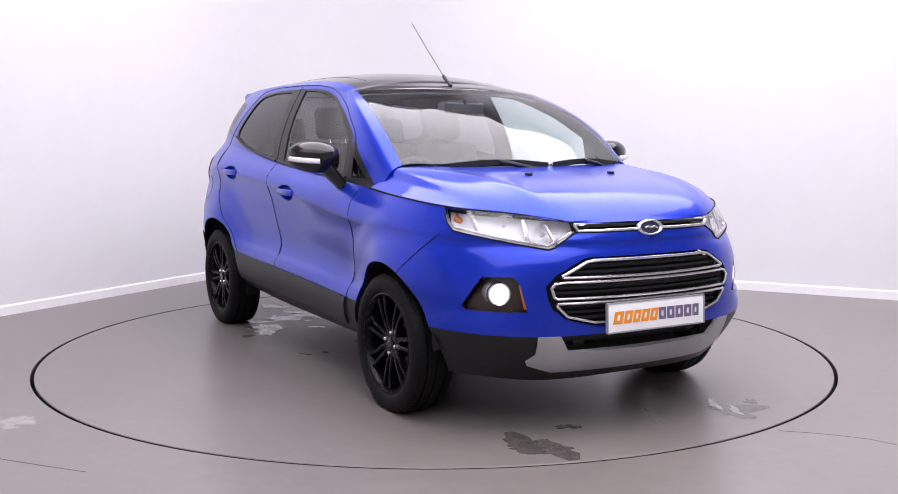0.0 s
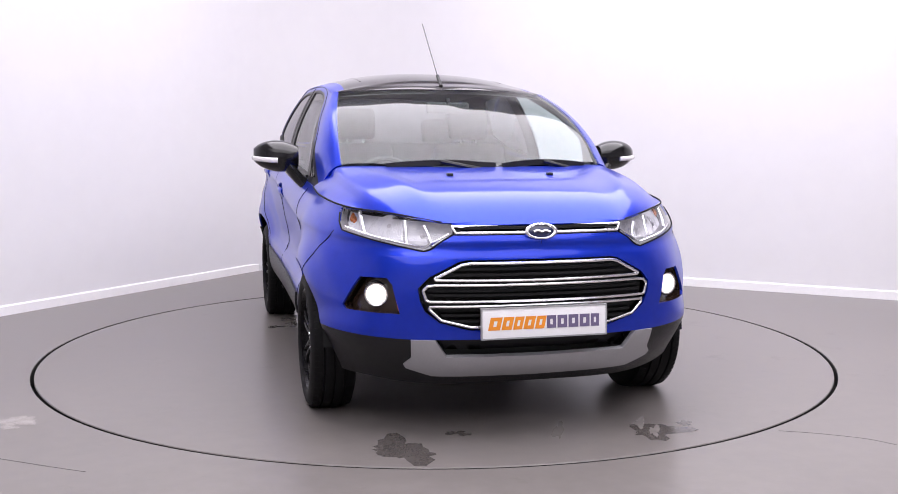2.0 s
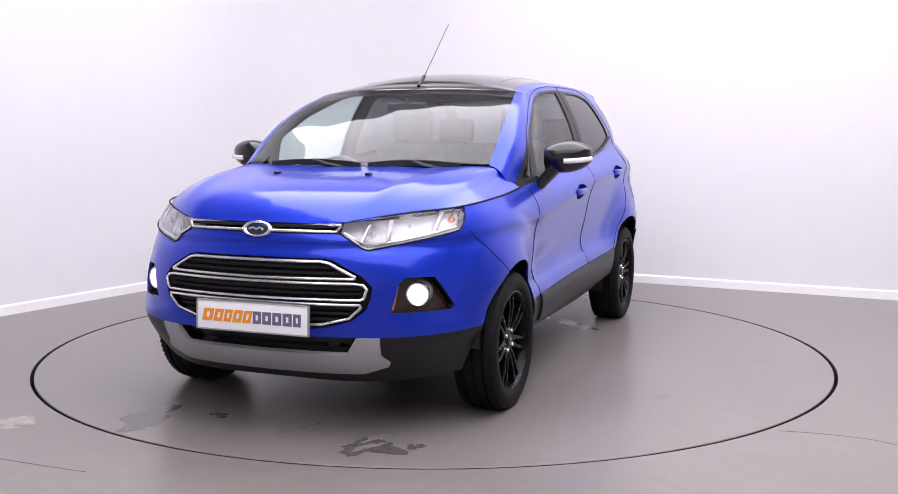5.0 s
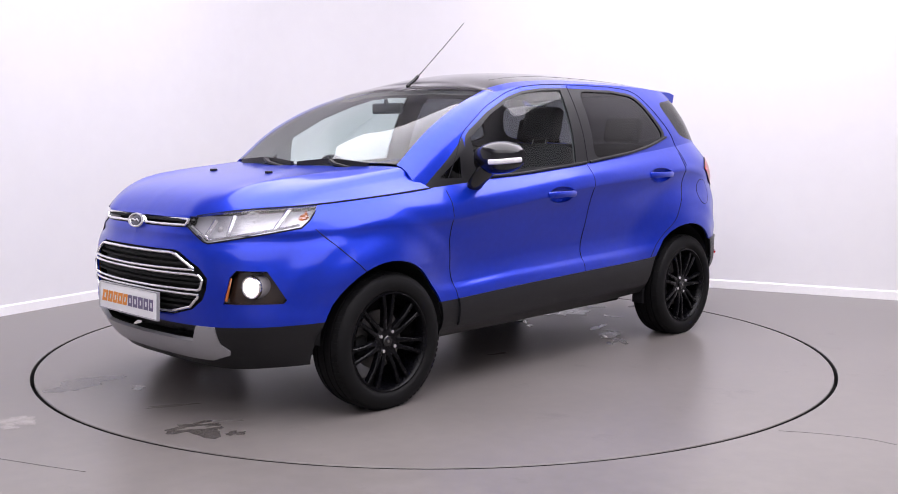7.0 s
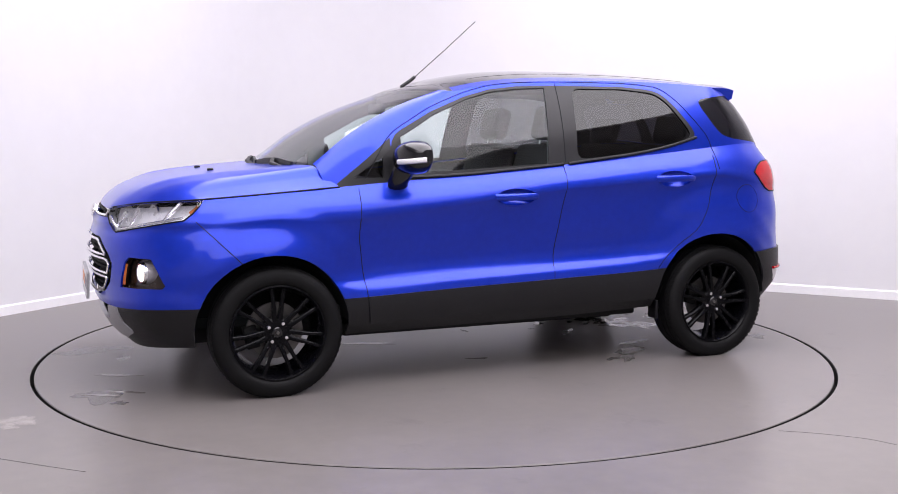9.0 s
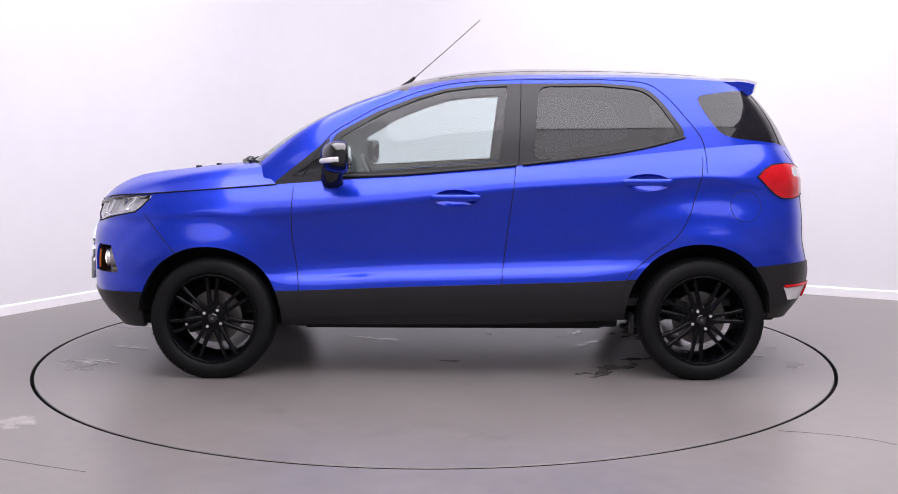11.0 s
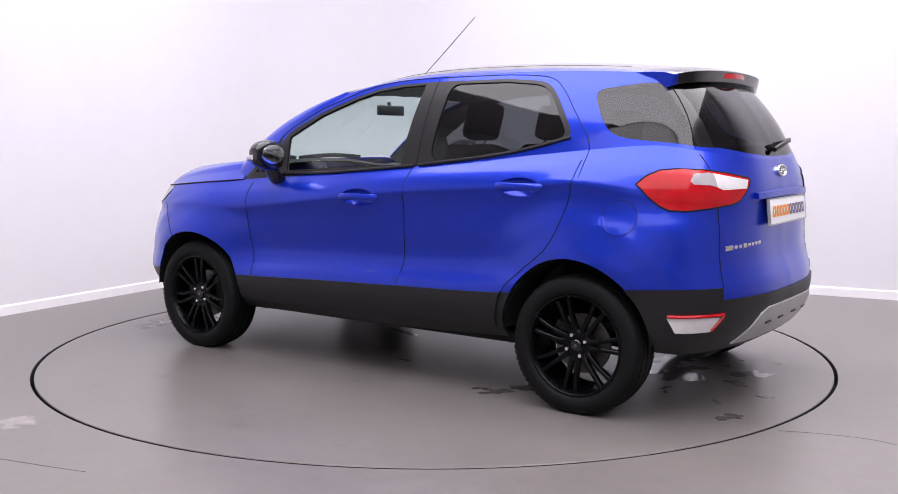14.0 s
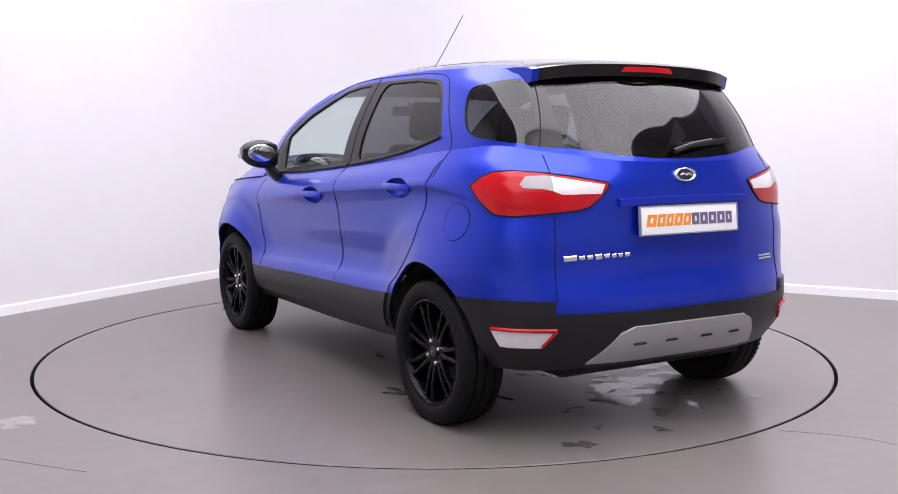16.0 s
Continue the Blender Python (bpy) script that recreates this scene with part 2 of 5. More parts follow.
def shifted(bm, d):
    bm.normal_update()
    for v in bm.verts:
        v.co += v.normal * d
    return bm


# ---- the studio ----
CORNER = Vector((-1.209, 4.155, 0))
L_DIR, R_DIR = Vector((-0.4994, -0.8664, 0)), Vector((0.8857, -0.4643, 0))
SPAN = 13.5
THICK = 0.15
MIDDLE = CORNER + (L_DIR + R_DIR) * SPAN / 2


def plan_slab(a, b, c, d, z0, z1):
    bm = bmesh.new()
    lo = [bm.verts.new((p.x, p.y, z0)) for p in (a, b, c, d)]
    hi = [bm.verts.new((p.x, p.y, z1)) for p in (a, b, c, d)]
    bm.faces.new(lo[::-1]), bm.faces.new(hi)
    for i in range(4):
        j = (i + 1) % 4
        bm.faces.new((lo[i], lo[j], hi[j], hi[i]))
    bmesh.ops.recalc_face_normals(bm, faces=bm.faces)
    return bm


def studio():
    far_l, far_r, opp = CORNER + L_DIR * SPAN, CORNER + R_DIR * SPAN, CORNER + (L_DIR + R_DIR) * SPAN
    # The two walls behind the camera are added, white to bounce light back.
    ends = (("wall_left", CORNER, far_l, -R_DIR), ("wall_right", CORNER, far_r, -L_DIR), ("added_wall_behind", far_l, opp, L_DIR), ("added_wall_side", far_r, opp, R_DIR))
    for name, a, b, out in ends:
        run = (b - a).normalized() * THICK
        a2 = a - run if name == "wall_left" else a
        w = part(name, plan_slab(a2, b + (run if name == "added_wall_behind" else run * 0), b + out * THICK + (run if name == "added_wall_behind" else run * 0), a2 + out * THICK, 0, CEILING), M_WALL, smooth=False)
        tagged(w, "plain white painted studio wall", "wall", kind="structure")
    for name, a, d, n in (("skirting_left", CORNER, L_DIR, R_DIR), ("skirting_right", CORNER, R_DIR, L_DIR)):
        prof = [(0, 0), (0.014, 0), (0.014, 0.062), (0.006, 0.072), (0, 0.072)]
        bm = bmesh.new()
        rows = [[bm.verts.new(a + d * s + n * (p + 0.0005) + Vector((0, 0, q))) for p, q in prof] for s in (0.014, SPAN)]
        for j in range(len(prof)):
            k = (j + 1) % len(prof)
            bm.faces.new((rows[0][j], rows[0][k], rows[1][k], rows[1][j]))
        bm.faces.new(rows[0][::-1]), bm.faces.new(rows[1])
        bmesh.ops.recalc_face_normals(bm, faces=bm.faces)
        tagged(part(name, bm, M_SKIRT, smooth=False), "low white skirting board along the wall", "skirting", kind="structure")
    # coved corner between the two walls
    rad = 1.15
    rows = []
    for k in range(61):
        f = k / 60
        p = CORNER + L_DIR * rad * (1 - f) ** 2 + R_DIR * rad * f ** 2 + (L_DIR + R_DIR) * 0.012 * f * (1 - f)
        rows.append([(p.x, p.y, 0.0), (p.x, p.y, CEILING)])
    tagged(part("wall_corner", grid(rows), M_WALL), "rounded white studio corner", "wall", kind="structure")
    # The ceiling is out of view, added to close the room.
    c = part("ceiling", plan_slab(CORNER, far_l, opp, far_r, CEILING, CEILING + 0.1), M_WALL, smooth=False)
    tagged(c, "white ceiling added out of view", "ceiling", kind="structure")
    # floor with a round opening for the turntable
    bm = bmesh.new()
    n = 128
    inner = [bm.verts.new((R_PIT * math.cos(2 * math.pi * i / n), R_PIT * math.sin(2 * math.pi * i / n), 0)) for i in range(n)]
    low = [bm.verts.new((v.co.x, v.co.y, -0.08)) for v in inner]
    corners = [CORNER, far_l, opp, far_r]
    outer = []
    for i in range(n):
        way = Vector((math.cos(2 * math.pi * i / n), math.sin(2 * math.pi * i / n), 0))
        best = 1e9
        for p, q in zip(corners, corners[1:] + corners[:1]):
            e = q - p
            den = way.x * e.y - way.y * e.x
            if abs(den) > 1e-9:
                t = (p.x * e.y - p.y * e.x) / den
                u = (p.x * way.y - p.y * way.x) / den
                if t > 0 and -1e-6 <= u <= 1 + 1e-6:
                    best = min(best, t)
        outer.append(bm.verts.new(way * best))
    for i in range(n):
        j = (i + 1) % n
        bm.faces.new((inner[i], outer[i], outer[j], inner[j]))
        bm.faces.new((inner[j], low[j], low[i], inner[i]))
    bmesh.ops.recalc_face_normals(bm, faces=bm.faces)
    tagged(part("floor", bm, M_FLOOR, smooth=False), "smooth grey sealed concrete studio floor with scuffs", "floor", kind="structure")
    # Pit faces are black: the shade down the gap is in the colour.
    pit = part("turntable_pit", lathe([(0.0, -0.085), (R_PIT - 0.002, -0.085), (R_PIT - 0.002, -0.004)], axis_y=False, n=128), M_GAP, smooth=False)
    tagged(pit, "black gap round the turntable", "pit", kind="structure")
    for px, py, sx, sy, watts in PANELS:
        thing = new("ceiling_light")
        thing.matrix_basis = pose(px, py, CEILING)
        tagged(thing, "large glowing white lightbox, out of view below the ceiling", "ceiling light", group="studio ceiling lights")
        bm = bmesh.new()
        for x0, x1, y0, y1 in ((-1, 1, -1, -0.96), (-1, 1, 0.96, 1), (-1, -0.96, -0.96, 0.96), (0.96, 1, -0.96, 0.96)):
            box(x0 * sx * 0.53, x1 * sx * 0.53, y0 * sy * 0.53, y1 * sy * 0.53, -0.085, 0, bm)
        part("frame", bm, M_SKIRT, thing, smooth=False)
        part("diffuser", box(-sx * 0.5, sx * 0.5, -sy * 0.5, sy * 0.5, -0.07, -0.01), M_DIFFUSER, thing, smooth=False)


R_DISC, R_PIT = 2.238, 2.258
studio()
disc = part("turntable", lathe([(0.0, -0.07), (R_DISC, -0.07), (R_DISC, -0.003), (R_DISC - 0.003, 0.0), (0.0, 0.0)], axis_y=False, n=192), M_DISC, smooth=False)
# Black band gives the disc's edge the shade of the gap.
part("rim_shade", lathe([(R_DISC + 0.002, -0.07), (R_DISC + 0.002, -0.003)], axis_y=False, n=192), M_GAP, disc, "black band painting the shade in the gap", smooth=False)
tagged(disc, "round grey turntable flush with the floor", "turntable")


def blotch(cx, cy, length, width, turn, seed, z=0.0012, n=26):
    """A thin patch with a ragged outline lying on the floor."""
    rnd = random.Random(seed)
    ph = [rnd.uniform(0, 6.28) for _ in range(4)]
    bm = bmesh.new()
    ring, mid = [], bm.verts.new((cx, cy, z))
    c, s = math.cos(radians(turn)), math.sin(radians(turn))
    for i in range(n):
        a = 2 * math.pi * i / n
        r = 1 + .28 * math.sin(2 * a + ph[0]) + .22 * math.sin(3 * a + ph[1]) + .18 * math.sin(5 * a + ph[2]) + .12 * math.sin(9 * a + ph[3]) + rnd.uniform(-.12, .12)
        x, y = .5 * length * r * math.cos(a), .5 * width * r * math.sin(a)
        ring.append(bm.verts.new((cx + c * x - s * y, cy + s * x + c * y, z)))
    for i in range(n):
        bm.faces.new((mid, ring[i], ring[(i + 1) % n]))
    return bm


PALE = [(-1.499, -0.145, 0.262, 0.237, 240.0), (-1.333, -0.346, 0.189, 0.167, 240.0), (-1.068, -0.692, 0.22, 0.126, 240.0), (-1.243, -0.674, 0.152, 0.079, 240.0), (-0.891, -0.396, 0.094, 0.069, 240.0), (-0.958, -0.122, 0.106, 0.064, 240.0), (-0.916, -0.731, 0.166, 0.193, 61.0), (-1.29, -0.483, 0.197, 0.198, 61.0), (-1.465, -0.288, 0.204, 0.142, 61.0), (-1.79, -0.373, 0.19, 0.152, 61.0), (1.832, 0.093, 0.24, 0.04, 159.0), (1.81, 0.482, 0.154, 0.046, 159.0),
        (1.937, 0.491, 0.138, 0.046, 159.0), (0.377, -0.195, 0.277, 0.067, 159.0), (-0.089, 0.427, 0.097, 0.044, 159.0), (-1.313, -0.23, 0.168, 0.186, 222.0), (-1.378, -0.118, 0.105, 0.076, 222.0), (-1.794, -0.143, 0.097, 0.12, 198.0)]
DARK = [(1.884, -0.616, 0.211, 0.231, 61.0), (1.766, -0.332, 0.087, 0.069, 61.0), (-0.831, -0.884, 0.108, 0.074, 61.0), (1.984, -0.594, 0.222, 0.202, 94.0), (1.938, 0.479, 0.175, 0.182, 94.0), (1.864, 0.669, 0.059, 0.079, 94.0), (-0.894, 0.713, 0.168, 0.077, 222.0), (-1.983, 0.484, 0.125, 0.09, 222.0), (-1.996, 0.05, 0.081, 0.052, 222.0), (-1.011, 0.56, 0.149, 0.112, 198.0), (-0.801, 0.706, 0.088, 0.06, 198.0), (1.925, 0.519, 0.209, 0.181, 112.0), (-0.997, 0.557, 0.152, 0.129, 159.0), (-1.159, 0.352, 0.214, 0.053, 198.0)]
FIXED = [(-1.845, -1.599, 0.151, 0.174, -0.0), (-1.846, -1.686, 0.074, 0.093, -0.0)]
for i, (x, y, a, b, turn) in enumerate(PALE):
    part("pale_scuff", blotch(x, y, a, b, turn, i, 0.0011 + 0.00004 * i), M_SCUFF, disc, smooth=False)
for i, (x, y, a, b, turn) in enumerate(DARK):
    part("dark_mark", blotch(x, y, a, b, turn, 50 + i, 0.0004 + 0.00004 * i), M_STAIN, disc, smooth=False)
for i, (x, y, a, b, turn) in enumerate(FIXED):
    tagged(part("floor_scuff", blotch(x, y, a, b, turn, 80 + i, 0.0010 + 0.0002 * i), M_WORN, smooth=False), "pale worn patch on the grey floor", "scuff", group="floor scuffs")

rnd = random.Random(7)
for i in range(22):
    x, y = rnd.uniform(-1.95, -.1), rnd.uniform(-.85, .75)
    part("small_fleck", blotch(x, y, rnd.uniform(.03, .10), rnd.uniform(.015, .04), rnd.uniform(0, 180), 120 + i, 0.0019 + 0.00004 * i, 14), M_SCUFF, disc, smooth=False)
# hairline cracks in the fixed floor
CRACKS = [[(1.466, -1.769), (1.622, -1.811), (1.791, -1.885), (1.883, -1.971)], [(-1.696, -2.119), (-1.511, -2.196), (-1.309, -2.276)]]
for pts in CRACKS:
    line = catmull([(x, y, .0006) for x, y in pts], 6)
    tagged(part("floor_crack", sweep([Vector(p) for p in line], [(-.0022, -.0003), (.0022, -.0003), (.0022, .0003), (-.0022, .0003)]), M_STAIN, smooth=False), "fine dark crack in the grey floor", "crack", group="floor cracks")

# ---- the car: x forward, y to its left ----
car = new("car")
tagged(car, "blue metallic compact crossover with black roof and black wheels", "car")

# feature lines of the lower body, from the middle of the nose round the left side to the middle of the tail
R0 = [(1.90, 0, .215), (1.89, .3, .215), (1.84, .5, .22), (1.73, .68, .24), (1.58, .79, .255), (1.28, .81, .26), (.9, .80, .270), (.3, .80, .275),
      (-.25, .80, .280), (-.85, .80, .30), (-1.26, .80, .32), (-1.55, .79, .32), (-1.72, .69, .31), (-1.83, .36, .31), (-1.85, 0, .31)]
R1 = [(1.99, 0, .31), (1.98, .3, .31), (1.93, .5, .32), (1.80, .71, .34), (1.57, .835, .36), (1.26, .855, .36), (.9, .85, .33), (.3, .84, .338),
      (-.25, .84, .35), (-.85, .85, .36), (-1.26, .855, .38), (-1.57, .845, .40), (-1.78, .73, .42), (-1.91, .37, .42), (-1.93, 0, .42)]
R2 = [(2.045, 0, .43), (2.03, .3, .43), (1.97, .53, .43), (1.84, .735, .44), (1.6, .86, .45), (1.26, .885, .46), (.9, .872, .46), (.3, .860, .48),
      (-.25, .860, .497), (-.85, .872, .520), (-1.26, .885, .57), (-1.60, .855, .598), (-1.82, .70, .601), (-1.93, .36, .601), (-1.955, 0, .601)]
R3 = [(2.065, 0, .58), (2.05, .25, .58), (1.985, .51, .59), (1.85, .71, .60), (1.6, .85, .61), (1.26, .895, .63), (.9, .838, .545), (.3, .820, .562),
      (-.25, .820, .577), (-.85, .838, .604), (-1.26, .89, .66), (-1.60, .855, .68), (-1.80, .71, .69), (-1.90, .36, .69), (-1.915, 0, .69)]
R4 = [(2.055, 0, .76), (2.04, .25, .76), (1.975, .48, .76), (1.84, .67, .76), (1.6, .82, .76), (1.26, .870, .77), (.9, .844, .73), (.3, .832, .76),
      (-.25, .832, .78), (-.85, .846, .81), (-1.26, .878, .83), (-1.60, .85, .84), (-1.79, .71, .84), (-1.89, .36, .84), (-1.905, 0, .84)]
R5 = [(2.03, 0, .85), (2.018, .25, .85), (1.962, .42, .85), (1.835, .63, .86), (1.615, .785, .872), (1.26, .850, .90), (.9, .862, .905), (.3, .870, .957),
      (-.25, .870, 1.012), (-.85, .866, 1.055), (-1.26, .856, 1.085), (-1.58, .81, 1.075), (-1.77, .69, 1.05), (-1.885, .36, 1.03), (-1.90, 0, 1.03)]
R6 = [(1.985, 0, .908), (1.98, .25, .906), (1.963, .40, .903), (1.83, .575, .932), (1.61, .737, .950), (1.26, .80, .977), (.93, .795, 1.002), (.3, .80, 1.05),
      (-.25, .80, 1.095), (-.85, .795, 1.15), (-1.26, .775, 1.19), (-1.55, .72, 1.212), (-1.71, .62, 1.192), (-1.85, .33, 1.155), (-1.872, 0, 1.142)]
HOOD_REAR = [(1.195, 0, 1.102), (1.16, .35, 1.104), (1.043, .666, 1.104), (1.0, .724, 1.060), (.93, .795, 1.002)]
# the glasshouse: belt line and roof edge, from the foot of the windscreen round to the rear glass
G0 = [(1.18, 0, 1.106), (1.14, .35, 1.112), (1.035, .672, 1.112), (.955, .772, 1.003), (.6, .795, 1.025), (.2, .80, 1.058), (-.3, .80, 1.10), (-.85, .795, 1.15),
      (-1.26, .775, 1.19), (-1.55, .72, 1.212), (-1.71, .62, 1.192), (-1.85, .33, 1.155), (-1.872, 0, 1.142)]
G3 = [(.40, 0, 1.51), (.38, .30, 1.508), (.325, .578, 1.494), (.26, .612, 1.488), (.10, .608, 1.518), (-.1, .612, 1.54), (-.4, .614, 1.555), (-.85, .605, 1.56),
      (-1.2, .592, 1.552), (-1.42, .57, 1.54), (-1.50, .50, 1.54), (-1.56, .28, 1.55), (-1.58, 0, 1.555)]
ROOF_SPINE = [(.40, 0, 1.51), (.34, 0, 1.53), (.26, 0, 1.548), (.2, 0, 1.570), (.05, 0, 1.602), (-.12, 0, 1.624), (-.4, 0, 1.636), (-.85, 0, 1.63),
              (-1.2, 0, 1.612), (-1.42, 0, 1.59), (-1.5, 0, 1.577), (-1.56, 0, 1.565), (-1.58, 0, 1.555)]


def between(a, b, f, bulge):
    """A feature line part way between two others, pushed outwards."""
    out = []
    for p, q in zip(a, b):
        m = Vector(p).lerp(Vector(q), f)
        n = Vector((0, 1, 0)) if 0.97 > p[0] > -1.6 else Vector((1 if p[0] > 0 else -1, 0, 0.6)).normalized() * (1.4 if p[0] > 0 else 1)
        pillar = Vector((.010, .022, .010)) if p[0] > .9 and p[1] > .5 else Vector()
        out.append(tuple(m + (n * bulge + pillar) * 4 * f * (1 - f)))
    return out


def capped(edge, spine, nu, nv, full):
    """A domed sheet from an edge line to the middle line."""
    e, s = catmull(edge, nu), catmull(spine, nu)
    rows = []
    for k in range(nv + 1):
        f = k / nv
        m = e + (s - e) * f
        m[:, 2] = e[:, 2] + (s[:, 2] - e[:, 2]) * (1 - (1 - f) ** np.linspace(full[0], full[1], len(e)))
        rows.append(m)
    return np.array(rows)


def along_line(line, k):
    """Points at the fractions k of a line's length."""
    d = np.concatenate([[0], np.cumsum(np.linalg.norm(np.diff(line, axis=0), axis=1))])
    return np.stack([np.interp(np.array(k) * d[-1], d, line[:, c]) for c in range(3)], axis=1)


def bonnet(edge, rear, nk, nv):
    """Half the bonnet between its leading edge and its rear edge: crowned, with a ridge that widens towards the windscreen."""
    ks = np.linspace(0, 1, nk + 1)
    f, b = along_line(catmull(edge[:5], 12), ks), along_line(catmull(rear, 12), ks)
    side = along_line(catmull(edge[4:7], 12), np.linspace(0, 1, nv + 1))
    rows = []
    for i in range(nv + 1):
        v = (i / nv) ** 1.5
        side_v = along_line(side, [v])[0]
        m = f + (b - f) * v
        m += (side_v - m[-1]) * (ks ** 4)[:, None]
        crown = .118 * (1 - v) * (1 - math.exp(-v / .145)) * (.70 + .30 * (1 - v))
        ridge = .50 + .22 * v
        fall = np.clip((1 - ks) / (1 - ridge), 0, 1)
        lift = np.where(ks < ridge, 1.0, fall ** .9) + .10 * np.exp(-((ks - ridge) / .06) ** 2) * min(1, 4 * v)
        m[:, 2] += crown * lift * np.where(ks > .98, 0, 1) + .008 * math.sin(math.pi * v) * (1 - ks ** 2)
        m[-1] = side_v
        rows.append(m)
    return np.array(rows)


def sheet(pts):
    """A sheet whose faces know their row and column."""
    bm = bmesh.new()
    lv, lu = bm.faces.layers.int.new("row"), bm.faces.layers.int.new("col")
    rows = [[bm.verts.new(p) for p in row] for row in pts]
    for i in range(len(rows) - 1):
        for j in range(len(rows[0]) - 1):
            q = []
            for v in (rows[i][j], rows[i][j + 1], rows[i + 1][j + 1], rows[i + 1][j]):
                if not any((v.co - w.co).length < 1e-5 for w in q):
                    q.append(v)
            if len(q) > 2:
                f = bm.faces.new(q)
                f[lv], f[lu] = i, j
    bmesh.ops.remove_doubles(bm, verts=bm.verts, dist=1e-5)
    bmesh.ops.recalc_face_normals(bm, faces=bm.faces)
    c = max(bm.faces, key=lambda f: f.calc_area())
    if c.normal.dot(c.calc_center_median() - Vector((0, 0, 0.6))) < 0:
        bmesh.ops.reverse_faces(bm, faces=bm.faces[:])
    return bm, lv, lu


# the creases below the door handles and above the sills, each as a pair of close lines
CREASE_Z = {6: .842, 7: .907, 8: .966, 9: 1.004, 10: 1.034}
CREASE_UP, CREASE_DOWN, LEDGE = [], [], []
for i, (p, q) in enumerate(zip(R4, R5)):
    m = Vector(p).lerp(Vector(q), .60)
    if i in CREASE_Z:
        out = .868 if i == 6 else .878
        CREASE_UP.append((q[0], out, CREASE_Z[i] + .005)), CREASE_DOWN.append((q[0], out - .007, CREASE_Z[i] - .012))
    else:
        CREASE_UP.append(tuple(m + Vector((0, .001, .01)))), CREASE_DOWN.append(tuple(m - Vector((0, 0, .01))))
    LEDGE.append((R3[i][0], R2[i][1] - .010, R3[i][2] - .040) if 6 <= i <= 9 else tuple(Vector(R2[i]).lerp(Vector(R3[i]), .6)))
NV = 5
low_pts = loft([R0, R1, R2, LEDGE, R3, R4, CREASE_DOWN, CREASE_UP, R5, R6], 10, NV)
# flared lips round the wheel openings
for wx, wz in ((1.285, .325), (-1.24, .338)):
    away = np.hypot(low_pts[:, :, 0] - wx, low_pts[:, :, 2] - wz)
    flare = .014 * np.exp(-(np.maximum(away - .40, 0) / .055) ** 2) * (low_pts[:, :, 1] > .70) * np.clip((low_pts[:, :, 2] - .50) / .12, 0, 1)
    low_pts[:, :, 1] += flare
    # the raised shoulder that runs in an arc above the wheel
    fall = np.clip((.605 - away) / .085, 0, 1)
    rise = np.clip((low_pts[:, :, 2] - .52) / .16, 0, 1) * np.clip((low_pts[:, :, 1] - .70) / .08, 0, 1)
    low_pts[:, :, 1] += .014 * fall * fall * (3 - 2 * fall) * rise
low_bm, LROW, LCOL = sheet(low_pts)
up_bm, UROW, UCOL = sheet(loft([G0, between(G0, G3, 0.36, 0.028), between(G0, G3, 0.74, 0.028), G3], 8, 6))
hood_bm, HROW, HCOL = sheet(bonnet(R6[:7], HOOD_REAR, 36, 30))
roof_bm, RROW, RCOL = sheet(capped(G3, ROOF_SPINE, 8, 16, (2.3, 2.3)))
CLAD = 2 * NV
LOW_TREE, UP_TREE = BVHTree.FromBMesh(low_bm), BVHTree.FromBMesh(up_bm)
HOOD_TREE, ROOF_TREE = BVHTree.FromBMesh(hood_bm), BVHTree.FromBMesh(roof_bm)


def hit(tree, start, way):
    """The first surface met; a ray that slips through a joint is tried again beside it."""
    for k in range(6):
        p, n, _, _ = tree.ray_cast(start + Vector((0, .0007 * k + .0004, .0009 * k)), way)
        if p:
            return p


def on_front(y, z, out=0.0):
    return Vector((hit(LOW_TREE, Vector((4, abs(y), z)), Vector((-1, 0, 0))).x + out, y, z))


def on_rear(y, z, out=0.0, tree=LOW_TREE):
    return Vector((hit(tree, Vector((-4, abs(y), z)), Vector((1, 0, 0))).x - out, y, z))


def on_side(x, z, out=0.0, tree=LOW_TREE):
    p, n, _, _ = tree.ray_cast(Vector((x, 3, z)), Vector((0, -1, 0)))
    return Vector((x, p.y + out, z))


# outlines of panels and openings
def circle(cx, cz, r, n=44):
    return [(cx + r * math.cos(2 * math.pi * i / n), cz + r * math.sin(2 * math.pi * i / n)) for i in range(n)]


def rounded(poly, r):
    """The outline with its corners rounded off."""
    out, n = [], len(poly)
    for i in range(n):
        a, b, c = (np.array(poly[(i + k) % n]) for k in (-1, 0, 1))
        da, dc = np.linalg.norm(a - b), np.linalg.norm(c - b)
        turn = math.acos(max(-1, min(1, float(np.dot(b - a, c - b)) / (da * dc))))
        if turn < .15:
            out.append(tuple(b))
            continue
        p, q = b + (a - b) * min(r / da, .45), b + (c - b) * min(r / dc, .45)
        out += [tuple((1 - t) ** 2 * p + 2 * t * (1 - t) * b + t * t * q) for t in (0, .33, .67, 1)]
    return out


